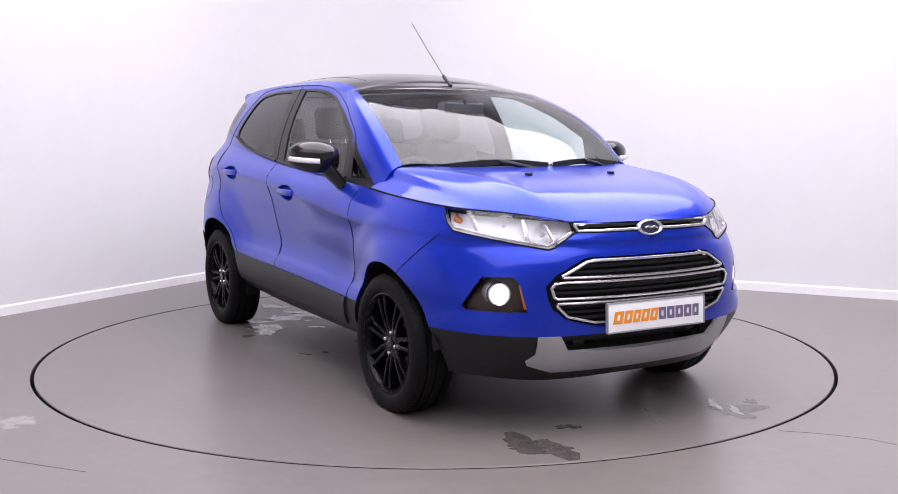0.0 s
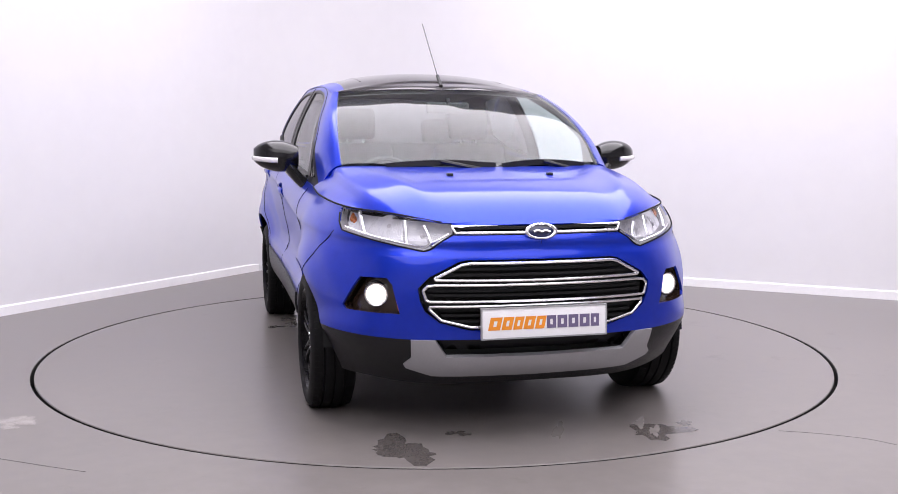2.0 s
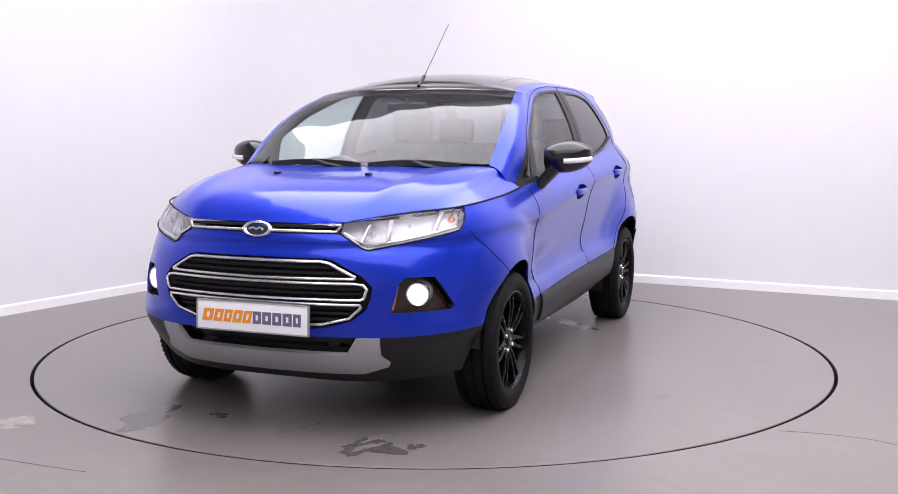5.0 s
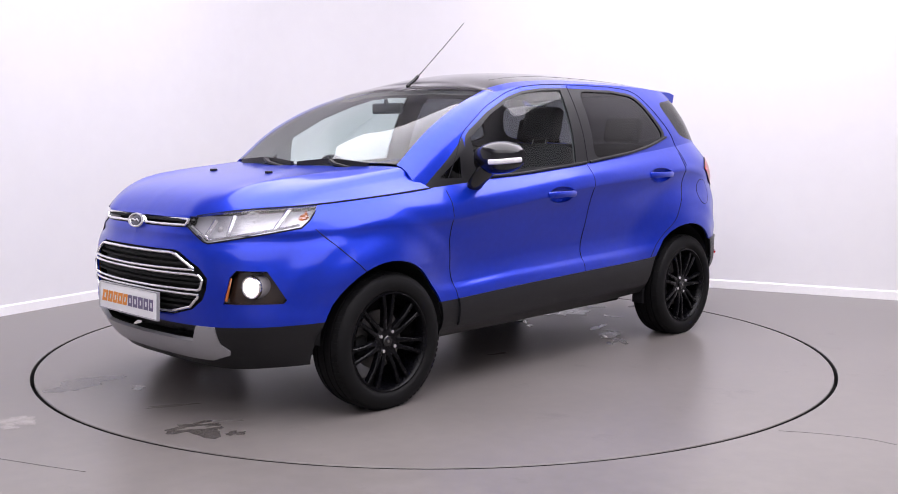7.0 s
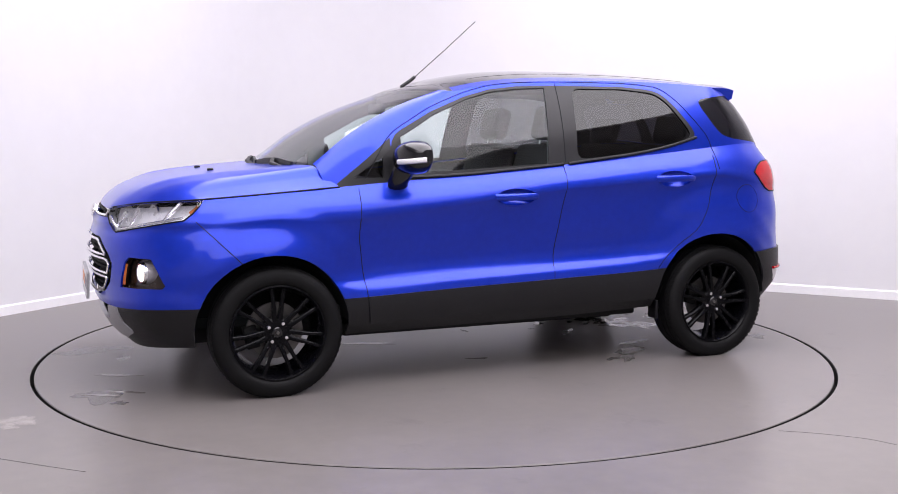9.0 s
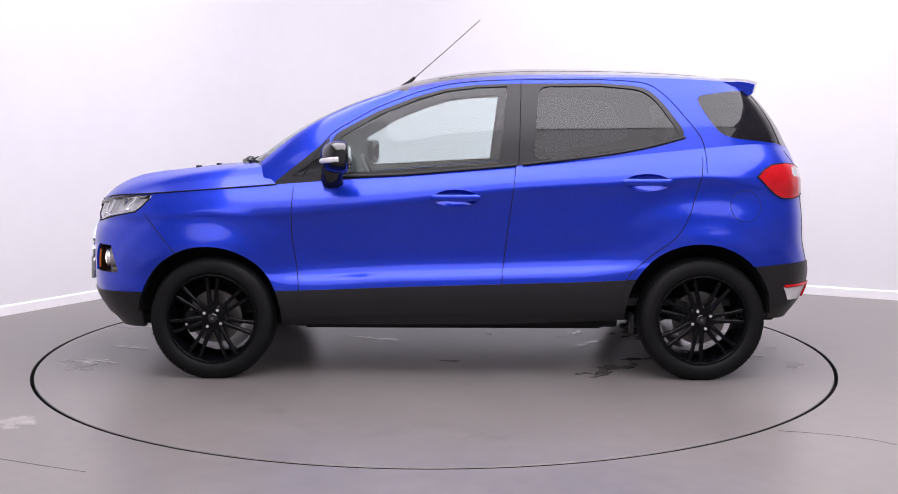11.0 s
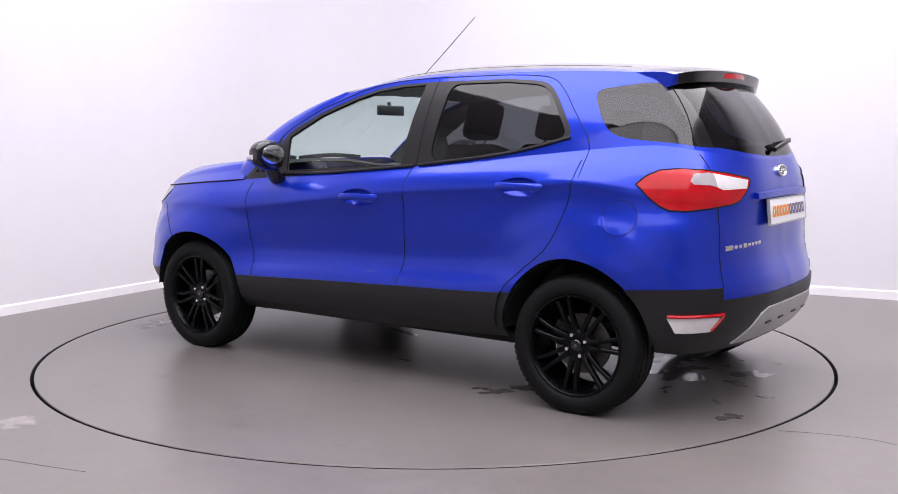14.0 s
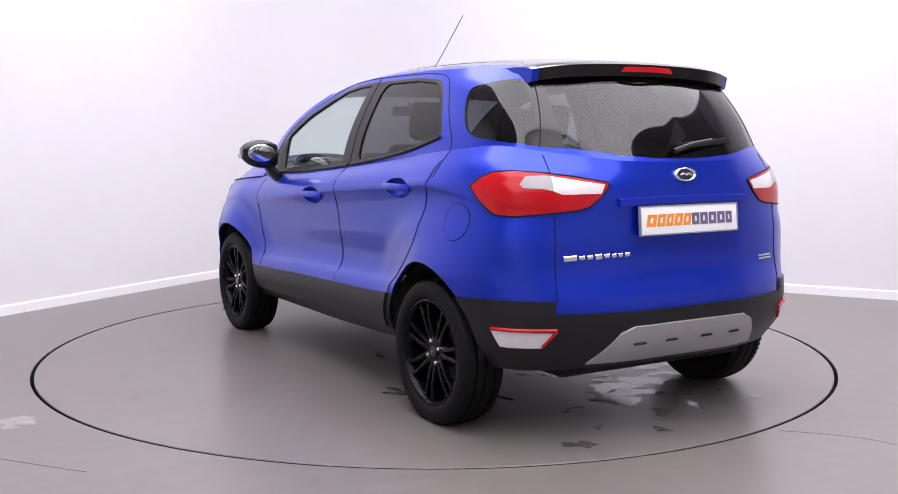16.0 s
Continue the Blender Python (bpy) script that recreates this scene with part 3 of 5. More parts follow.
ARCH_F, ARCH_R = circle(1.277, .322, .370), circle(-1.24, .338, .372)
LINE_A = [(.835, 1.08), (.848, .75), (.815, .50), (.80, .345), (.80, .20)]
LINE_B = [(-.30, 1.15), (-.265, .80), (-.229, .493), (-.225, .345), (-.225, .20)]
LINE_C = [(-1.275, 1.30), (-1.225, 1.0), (-1.135, .77), (-.99, .645), (-.872, .53), (-.83, .345), (-.83, .20)]
LINE_C = [tuple(p) for p in catmull(LINE_C, 4)]
FRONT_DOOR, REAR_DOOR = LINE_A + LINE_B[::-1], LINE_B + LINE_C[::-1]
NOSE_CAP = [(1.60, 1.0), (1.60, .86), (1.42, .63), (1.30, .2), (3, .2), (3, 1.0)]
HEADLIGHT = [(.592, .925), (.612, .888), (.645, .856), (.80, .830), (1.050, .787), (1.075, .795), (1.152, .856), (1.150, .868), (1.120, .97), (.58, .985)]
FOG_BAY = [(.978, .532), (.945, .650), (.918, .678), (.785, .676), (.748, .625), (.700, .553), (.715, .538)]
UPPER_GRILLE = [(-.1, .852), (.372, .852), (.372, .893), (-.1, .893)]
GRILLE = [(-.1, .756), (.31, .755), (.345, .748), (.462, .686), (.505, .640), (.498, .59), (.478, .545), (.42, .500), (.30, .468), (-.1, .460)]
SKID = [(-.1, .350), (.388, .356), (.438, .43), (.530, .43), (.522, .350), (.548, .320), (.535, .300), (.43, .264), (-.1, .254)]
INTAKE = [(-.1, .350), (.388, .356), (.438, .43), (-.1, .43)]
TAILGATE = [(-.1, .548), (.642, .548), (.615, 1.3), (-.1, 1.3)]
TAIL_LAMP = [(-.488, 1.048), (-.53, 1.082), (-.585, 1.107), (-.66, 1.114), (-.80, 1.106), (-.92, 1.090), (-1.035, 1.068), (-1.046, 1.060), (-1.038, 1.040),
             (-1.018, 1.010), (-.975, .970), (-.93, .957), (-.80, .944), (-.68, .934), (-.61, .938), (-.575, .955), (-.53, .995)]
CLEAR_LAMP = [(-.705, 1.060), (-.725, 1.090), (-.80, 1.095), (-1.028, 1.058), (-1.016, 1.022), (-.87, 1.020), (-.835, 1.034), (-.80, 1.042), (-.72, 1.046)]
REFLECTOR = [(-.60, .482), (-.865, .476), (-.80, .415), (-.64, .415)]
REAR_SKID = [(-.1, .492), (.31, .488), (.37, .462), (.47, .335), (-.1, .335)]
FUEL = circle(-1.465, .90, .078, 28)
CUP_F = [(.006 + 1.45 * a, .937 + .56 * b) for a, b in circle(0, 0, .080, 24)]
CUP_R = [(-.965 + 1.45 * a, 1.018 + .56 * b) for a, b in circle(0, 0, .080, 24)]
F_GLASS = [(.60, 1.062), (.60, 1.245), (.40, 1.362), (.2, 1.444), (.06, 1.485), (-.1, 1.505), (-.262, 1.512), (-.215, 1.108)]
R_GLASS = [(-.392, 1.127), (-.425, 1.512), (-.75, 1.514), (-.960, 1.495), (-1.03, 1.44), (-1.155, 1.250), (-.98, 1.205), (-.75, 1.162)]
BLACK_FRAME = [(.665, 1.0), (.655, 1.25), (.42, 1.376), (.21, 1.458), (.06, 1.499), (-.1, 1.519), (-.3, 1.526), (-.75, 1.528), (-.98, 1.510), (-1.058, 1.44),
               (-1.192, 1.246), (-.98, 1.188), (-.75, 1.147), (-.3, 1.092), (.3, 1.045)]
SAIL = [(.96, 1.0), (.80, 1.125), (.655, 1.245), (.655, 1.02), (.78, 1.0)]
SAIL_GLASS = [(.855, 1.045), (.70, 1.15), (.70, 1.045)]
DOOR_TOP = [(.835, .98), (.66, 1.262), (.42, 1.40), (.21, 1.48), (.06, 1.522), (-.1, 1.538), (-.3, 1.546), (-.75, 1.548), (-1.0, 1.532), (-1.09, 1.46), (-1.275, 1.225), (-1.26, 1.0)]
Q_GLASS = [(-1.235, 1.462), (-1.285, 1.36), (-1.355, 1.262), (-1.45, 1.240), (-1.66, 1.218), (-1.73, 1.202), (-2.2, 1.19), (-2.2, 1.505), (-1.45, 1.49)]


DOOR_LINE = [tuple(p) for p in catmull(rounded(DOOR_TOP, .07)[3:-3], 2)]
R_GLASS, BLACK_FRAME, DOOR_TOP, Q_GLASS = rounded(R_GLASS, .055), rounded(BLACK_FRAME, .07), rounded(DOOR_TOP, .07), rounded(Q_GLASS, .05)


def on_nose(h, z, out=0.0):
    across = Vector((1, 1, 0)).normalized()
    return hit(LOW_TREE, NOSE * h + across * 4 + Vector((0, 0, z)), -across) + across * out


def on_tail(h, z, out=0.0):
    across = Vector((-1, 1, 0)).normalized()
    return hit(LOW_TREE, TAIL * h + across * 4 + Vector((0, 0, z)), -across) + across * out


def left(c):
    return c.y > 0.45


def nose(c):
    return c.x > 1.3


def tail(c):
    return c.x < -1.3


for poly in (ARCH_F, ARCH_R, FRONT_DOOR, REAR_DOOR, NOSE_CAP):
    cut(low_bm, poly, SIDE, left)
for poly in (FUEL, CUP_F, CUP_R):
    cut(low_bm, poly, SIDE, lambda c: c.y > 0.7)
for poly in (UPPER_GRILLE, GRILLE, SKID, INTAKE):
    cut(low_bm, poly, FRONT, lambda c: c.x > 1.7)
for poly in (HEADLIGHT, FOG_BAY):
    cut(low_bm, poly, NOSE, nose)
for poly in (TAILGATE, REAR_SKID):
    cut(low_bm, poly, FRONT, lambda c: c.x < -1.55)
for poly in (TAIL_LAMP, CLEAR_LAMP, REFLECTOR):
    cut(low_bm, poly, TAIL, tail)
for poly in (F_GLASS, R_GLASS, BLACK_FRAME, SAIL, SAIL_GLASS, DOOR_TOP, Q_GLASS):
    cut(up_bm, poly, SIDE, lambda c: c.y > 0.3 and c.x < 1.0)
cut(up_bm, [(-.315, .9), (-.345, 1.7), (-.9, 1.7), (-.9, .9)], SIDE, lambda c: c.y > 0.3)
REAR_GLASS = [(-.1, 1.158), (.15, 1.162), (.33, 1.176), (.535, 1.206), (.50, 1.512), (-.1, 1.518)]
cut(up_bm, REAR_GLASS, FRONT, lambda c: c.x < -1.35)
D_PILLAR = [(.535, 1.1), (.622, 1.1), (.560, 1.6), (.510, 1.6)]
cut(up_bm, D_PILLAR, FRONT, lambda c: c.x < -1.35)


def low_region(f):
    c = f.calc_center_median()
    side, nq, tq = (c.x, c.z), ((c.x - c.y) / math.sqrt(2), c.z), ((c.x + c.y) / math.sqrt(2), c.z)
    if inside(ARCH_F, *side) or inside(ARCH_R, *side):
        return "arch"
    if c.x > 1.3:
        if c.x > 1.5 and inside(HEADLIGHT, *nq):
            return "headlight"
        if c.x > 1.6 and inside(FOG_BAY, *nq):
            return "fog_bay"
        if c.x > 1.7:
            for name, poly in (("upper_grille", UPPER_GRILLE), ("grille", GRILLE), ("intake", INTAKE), ("skid", SKID)):
                if inside(poly, c.y, c.z):
                    return name
        if f[LROW] < CLAD:
            return "front_lower"
        return "front_bumper" if inside(NOSE_CAP, *side) else "fender"
    if c.x < -1.3:
        if inside(REFLECTOR, *tq):
            return "reflector"
        if c.x < -1.55 and inside(REAR_SKID, c.y, c.z):
            return "rear_skid"
        if c.x < -1.55 and f[LROW] < CLAD and c.z > .5 and inside(TAILGATE, c.y, c.z):
            return "tailgate"
        if f[LROW] < CLAD:
            return "rear_bumper"
        if inside(TAIL_LAMP, *tq):
            inner = inside(TAILGATE, c.y, c.z)
            return ("clear_" if inside(CLEAR_LAMP, *tq) else "red_") + ("inner" if inner else "outer")
        if c.x < -1.55 and inside(TAILGATE, c.y, c.z):
            return "tailgate"
        return "fuel_flap" if inside(FUEL, *side) else "quarter"
    if inside(CUP_F, *side) or inside(CUP_R, *side):
        return "front_cup" if c.x > -.4 else "rear_cup"
    door = "front_door" if inside(FRONT_DOOR, *side) else "rear_door" if inside(REAR_DOOR, *side) else ""
    if f[LROW] < CLAD:
        return (door + "_cladding") if door and f[LROW] >= NV else "sill"
    if inside(FUEL, *side):
        return "fuel_flap"
    return door or ("fender" if c.x > 0 else "quarter")


def up_region(f):
    c = f.calc_center_median()
    if f[UCOL] < 16:
        return "windscreen"
    side = (c.x, c.z)
    if c.x < -1.35 and c.y < 0.52 and inside(REAR_GLASS, c.y, c.z) and f[UCOL] >= 72:
        return "rear_glass"
    if inside(F_GLASS, *side):
        return "front_glass"
    if inside(R_GLASS, *side):
        return "rear_door_glass"
    if inside(SAIL_GLASS, *side):
        return "sail_glass"
    if inside(BLACK_FRAME, *side) or inside(SAIL, *side):
        return "rear_frame" if c.x < -.335 else "front_frame"
    if inside(Q_GLASS, *side):
        return "d_pillar" if c.x < -1.40 and inside(D_PILLAR, c.y, c.z) else "quarter_glass"
    if inside(DOOR_TOP, *side):
        return "rear_top" if c.x < -.335 else "front_top"
    return "side_frame"


low_bm.faces.index_update(), up_bm.faces.index_update()
LOW = [low_region(f) for f in low_bm.faces]
UP = [up_region(f) for f in up_bm.faces]


def region(bm, table, names):
    out = bm.copy()
    out.faces.index_update()
    bmesh.ops.delete(out, geom=[f for f in out.faces if table[f.index] not in names], context="FACES")
    return out


def low(*names):
    return region(low_bm, LOW, names)


def up(*names):
    return region(up_bm, UP, names)


def joined(a, b):
    me = bpy.data.meshes.new("join")
    b.to_mesh(me)
    b.free()
    a.from_mesh(me)
    bpy.data.meshes.remove(me)
    bmesh.ops.remove_doubles(a, verts=a.verts, dist=0.0006)
    return a


def both(name, bm, mat, parent=car, label="", **k):
    """A part of the left side and its twin on the right."""
    twin = flipped(bm.copy())
    return part(name, bm, mat, parent, label, **k), part(name, twin, mat, parent, label, **k)


PANEL = 0.010
# body panels
part("front_bumper", (mirrored(low("front_bumper"))), M_BLUE, car, "blue front bumper with rounded corners", thick=PANEL)
both("front_fender", low("fender"), M_BLUE, thick=PANEL)
both("body_side_panel", joined(low("quarter"), up("side_frame")), M_BLUE, thick=PANEL)
both("fuel_flap", shifted(low("fuel_flap"), .0015), M_BLUE, thick=.006)
hood = part("hood", mirrored(hood_bm.copy()), M_BLUE, car, "blue bonnet", thick=PANEL)
roof_side = take(roof_bm, lambda f: f[RROW] < 2 and 24 <= f[RCOL])
roof_mid = take(roof_bm, lambda f: not (f[RROW] < 2 and 24 <= f[RCOL]))
both("roof_rail_panel", roof_side, M_BLUE, thick=PANEL)
part("roof", mirrored(roof_mid), M_ROOF, car, "gloss black roof skin", thick=PANEL)
part("front_lower_bumper", mirrored(low("front_lower")), M_PLASTIC, car, "black grained lower bumper", thick=.012)
part("rear_bumper", shifted(mirrored(low("rear_bumper")), .010), M_PLASTIC, car, "black grained rear bumper", thick=.012)
both("sill", low("sill"), M_PLASTIC, thick=.012)
part("front_skid_plate", shifted(mirrored(low("skid")), .006), M_SILVER, car, "silver painted skid plate", thick=.02, bevel=.003)
part("rear_skid_plate", shifted(mirrored(low("rear_skid")), .018), M_SILVER, car, "silver painted skid plate", thick=.02, bevel=.003)
both("rear_reflector", shifted(low("reflector"), .011), M_CLEAR_RED, label="clear reflector with red rim", thick=.02)
part("lower_intake", shifted(mirrored(low("intake")), -.05), M_PLASTIC, car)
windscreen = part("windscreen", mirrored(up("windscreen")), M_SCREEN, car, "clear raked windscreen")
both("quarter_glass", up("quarter_glass"), M_TINT)
both("rear_pillar_trim", up("d_pillar"), M_GLOSS, thick=.004)

# doors
for s in (1, -1):
    side = (lambda b: b) if s > 0 else flipped
    for kind, glass, frame_n, top in (("front_door", "front_glass", "front_frame", "front_top"), ("rear_door", "rear_door_glass", "rear_frame", "rear_top")):
        d = part(kind, side(low(kind)), M_BLUE, car, "blue closed door", thick=PANEL)
        part("door_frame", side(up(top)), M_BLUE, d, thick=PANEL)
        part("window_surround", side(up(frame_n)), M_SATIN, d, "black window surround", thick=PANEL)
        part("window_glass", side(shifted(up(glass), -.006)), M_GLASS if kind == "front_door" else M_TINT, d)
        part("door_cladding", side(shifted(low(kind + "_cladding"), .011)), M_PLASTIC, d, "black grained plastic", thick=.012, bevel=.002)
        if kind == "front_door":
            part("sail_glass", side(shifted(up("sail_glass"), -.003)), M_TINT, d)
        # recessed grip and pull
        hx, hz = (.006, .937) if kind == "front_door" else (-.965, 1.018)
        bm = low("front_cup" if kind == "front_door" else "rear_cup")
        for v in bm.verts:
            v.co.y -= .045 * max(0, 1 - ((v.co.x - hx) / .116) ** 2 - ((v.co.z - hz) / .045) ** 2) ** .6
        part("handle_cup", side(bm), M_BLUE, d)
        bar = [on_side(hx + dx, hz + .003, o) for dx, o in ((-.122, -.004), (-.105, .004), (-.05, .009), (0, .010), (.05, .009), (.105, .004), (.122, -.004))]
        part("door_handle", side(sweep(bar, ring_profile(.0145, 10, .75, 1.2))), M_BLUE, d)
        # window weatherstrip along the belt
        strip = [on_side(x, z, .004, UP_TREE) for x, z in (((.64, 1.042), (.3, 1.055), (0, 1.078), (-.30, 1.104)) if kind == "front_door" else ((-.335, 1.107), (-.75, 1.157), (-.98, 1.198), (-1.17, 1.247)))]
        part("weatherstrip", side(sweep(catmull(strip, 6), ring_profile(.008, 8))), M_PLASTIC, d)

# dark structure behind the shut lines, arches and underneath
inner = low("front_bumper", "fender", "quarter", "fuel_flap", "front_door", "rear_door", "front_lower", "rear_bumper", "sill", "front_door_cladding", "rear_door_cladding",
            "tailgate", "skid", "rear_skid", "red_inner", "red_outer", "clear_inner", "clear_outer")
part("inner_body", shifted(mirrored(inner), -.020), M_DARK, car)
part("inner_pillars", shifted(mirrored(up("side_frame", "front_top", "rear_top", "front_frame", "rear_frame")), -.018), M_PILLAR, car, "grey plastic pillar linings")
under = box(-.86, .88, -.66, .66, .235, .30, bev=.02)
box(.90, 1.80, -.50, .50, .215, .29, under, .02)
box(-1.74, -.88, -.52, .52, .25, .31, under, .02)
box(-.80, .84, -.50, .50, .195, .24, under, .02)
part("underbody", under, M_DARK, car)
for x0, y0, y1 in ((1.277, .52, .845), (-1.24, .52, .845)):
    bm = bmesh.new()
    prof = [(x0 + .372 * math.cos(a), .332 + .372 * math.sin(a)) for a in np.linspace(.04, math.pi - .04, 30)]
    grid([[(x, y0, z), (x, y1, z)] for x, z in prof], bm)
    a = [bm.verts.new((x, y0, z)) for x, z in prof]
    bm.faces.new(a)
    both("wheel_arch_liner", bm, M_DARK, smooth=False)

# nose: grilles, lamps, badge, plate
part("grille_mesh", shifted(mirrored(low("grille", "upper_grille")), -.045), M_DARK, car)


def front_loop(pts, r, out, closed, name, mat, parent, n=5):
    half = [on_front(y, z, out) for y, z in pts]
    whole = half + [Vector((p.x, -p.y, p.z)) for p in half[::-1] if abs(p.y) > 1e-4]
    return part(name, sweep(whole, ring_profile(r, 8), closed=closed, up=(1, 0, 0)), mat, parent)


def dense(pts, n=5):
    out = []
    for (a, b), (c, d) in zip(pts, pts[1:]):
        out += [(a + (c - a) * k / n, b + (d - b) * k / n) for k in range(n)]
    return out + [pts[-1]]


# shut lines: dark beads along the joints paint the shade in the panel gaps
def side_seam(pts, n=8):
    out = []
    for x, z in dense(pts, n):
        p, nn, _, _ = LOW_TREE.ray_cast(Vector((x, 3, z)), Vector((0, -1, 0)))
        q, nq, _, _ = UP_TREE.ray_cast(Vector((x, 3, z)), Vector((0, -1, 0)))
        best = max([v for v in (p, q) if v], key=lambda v: v.y)
        out.append(Vector((x, best.y + .0004, z)))
    return out


for s in (1, -1):
    side = (lambda b: b) if s > 0 else flipped
    for pts in ([(.80, .345), (.815, .50), (.848, .75), (.838, .99)], [(-.225, .345), (-.229, .493), (-.265, .80), (-.30, 1.09), (-.318, 1.12), (-.335, 1.54)], DOOR_LINE,
                LINE_C[2:-4], [(1.622, .85), (1.43, .655)]):
        part("shut_line", side(sweep(side_seam(pts), ring_profile(.0022, 6), up=(0, 1, 0))), M_JOINT_SHADE, car)
    part("shut_line", side(sweep(side_seam(FUEL, 1), ring_profile(.0018, 6), closed=True, up=(0, 1, 0))), M_JOINT_SHADE, car)
    edge = [Vector(p) + Vector((0, .001, .001)) for p in catmull(R6[2:7], 8)]
    part("shut_line", side(sweep(edge, ring_profile(.0040, 6))), M_JOINT_SHADE, car)
    rear = [on_rear(.635 - .02 * (z - .5) / .8, z, .0004) for z in np.linspace(.60, 1.175, 14)]
    part("shut_line", side(sweep(rear, ring_profile(.0026, 6), up=(1, 0, 0))), M_JOINT_SHADE, car)
    rear = [on_rear(.613 - .08 * (z - 1.22) / .28, z, .0006, UP_TREE) for z in np.linspace(1.205, 1.495, 9)]
    part("shut_line", side(sweep(rear, ring_profile(.0026, 6), up=(1, 0, 0))), M_JOINT_SHADE, car)


grille = new("grille")
grille.parent = car
tagged(grille, "black slatted grille with chrome outlines")
for pts in ([(0, .742), (.30, .742), (.335, .736), (.442, .680), (.436, .675), (0, .672)], [(0, .655), (.44, .655), (.470, .650), (.486, .632), (.474, .594), (.462, .588), (0, .588)],
            [(0, .570), (.462, .568), (.460, .555), (.415, .512), (.30, .484), (0, .476)]):
    front_loop(dense(pts), .0064, .006, True, "chrome_surround", M_CHROME, grille)
for z, w in ((.718, .35), (.695, .40), (.632, .455), (.612, .455), (.552, .42), (.53, .41), (.505, .38)):
    bm = sweep([on_front(w * k / 10, z, -.022) for k in range(-10, 11)], [(-.012, -.004), (.012, -.006), (.012, .004), (-.012, .006)], up=(0, 0, 1))
    part("grille_slat", bm, M_DARK, grille, smooth=False)
front_loop(dense([(0, .862), (.350, .862), (.366, .888)]), .0058, .006, False, "chrome_strip", M_CHROME, grille)
bm = sweep([on_front(.36 * k / 10, .880, -.015) for k in range(-10, 11)], [(-.012, -.005), (.012, -.005), (.012, .005), (-.012, .005)])
part("grille_slat", bm, M_DARK, grille, smooth=False)


def oval_badge(name, at, facing, w, h):
    b = new(name)
    b.parent = car
    tagged(b, "oval dark blue badge with chrome rim")
    m = Matrix.Translation(at) @ Vector(facing).to_track_quat("Y", "Z").to_matrix().to_4x4()
    rim = lathe([(.72, .0), (.80, .009), (.92, .010), (1.0, .004), (1.0, -.01)], n=40)
    face = lathe([(0, .006), (.5, .005), (.78, .002)], n=40)
    for q, mat, n in ((rim, M_CHROME, "badge_rim"), (face, M_BADGE, "badge_face")):
        for v in q.verts:
            v.co = m @ Vector((v.co.x * w, v.co.y, v.co.z * h))
        part(n, q, mat, b)
    # the raised mark across it, as a plain bar
    bm = sweep([m @ Vector((w * x, .008, h * z)) for x, z in ((-.5, -.12), (-.25, .12), (0, -.08), (.25, .12), (.5, -.06))], ring_profile(.005, 6))
    part("badge_mark", bm, M_CHROME, b)


oval_badge("front_badge", (2.034, 0, .866), (1, 0, .25), .070, .034)


def plate(name, at, facing, w, h):
    """A white dealer plate with its mark drawn as slanted bars."""
    p = new(name)
    p.parent = car
    tagged(p, "white show plate with orange and purple marks")
    m = Matrix.Translation(at) @ Vector(facing).to_track_quat("-Y", "Z").to_matrix().to_4x4()
    b = box(-w / 2, w / 2, -.006, .006, -h / 2, h / 2, bev=.003)
    b.transform(m)
    part("plate_board", b, M_PLATE, p)
    f = bmesh.new()
    for x0, x1, z0, z1 in ((-w / 2 - .004, w / 2 + .004, h / 2, h / 2 + .005), (-w / 2 - .004, w / 2 + .004, -h / 2 - .005, -h / 2),
                           (-w / 2 - .005, -w / 2, -h / 2, h / 2), (w / 2, w / 2 + .005, -h / 2, h / 2)):
        box(x0, x1, -.008, .006, z0, z1, f)
    f.transform(m)
    part("plate_rim", f, M_SILVER, p, smooth=False)
    x = -w * .445
    widths = (.050, .043, .038, .043, .040, .040, .042, .043, .043, .036)
    for i, cw in enumerate(widths):
        cw *= w / .53
        bm = bmesh.new()
        lean = .012 if i < 5 else .0
        for dx0, dx1, z0, z1 in BLOCK:
            q = [bm.verts.new((x + cw * dx + lean * (z - .5), -.0075, (z - .5) * h * .44)) for dx, z in ((dx0, z0), (dx1, z0), (dx1, z1), (dx0, z1))]
            bm.faces.new(q)
        bm.transform(m)
        part("printed_mark", bm, M_INK_O if i < 5 else M_INK_P, p, smooth=False)
        x += cw + w * .011
    return p


BLOCK = [(.0, .36, 0, 1), (.64, 1.0, 0, 1), (.36, .64, .72, 1), (.36, .64, 0, .28)]
plate("front_plate", (2.088, 0, .502), (1, 0, .04), .530, .118)
plate("rear_plate", (-1.925, 0, .909), (-1, 0, .10), .545, .112)

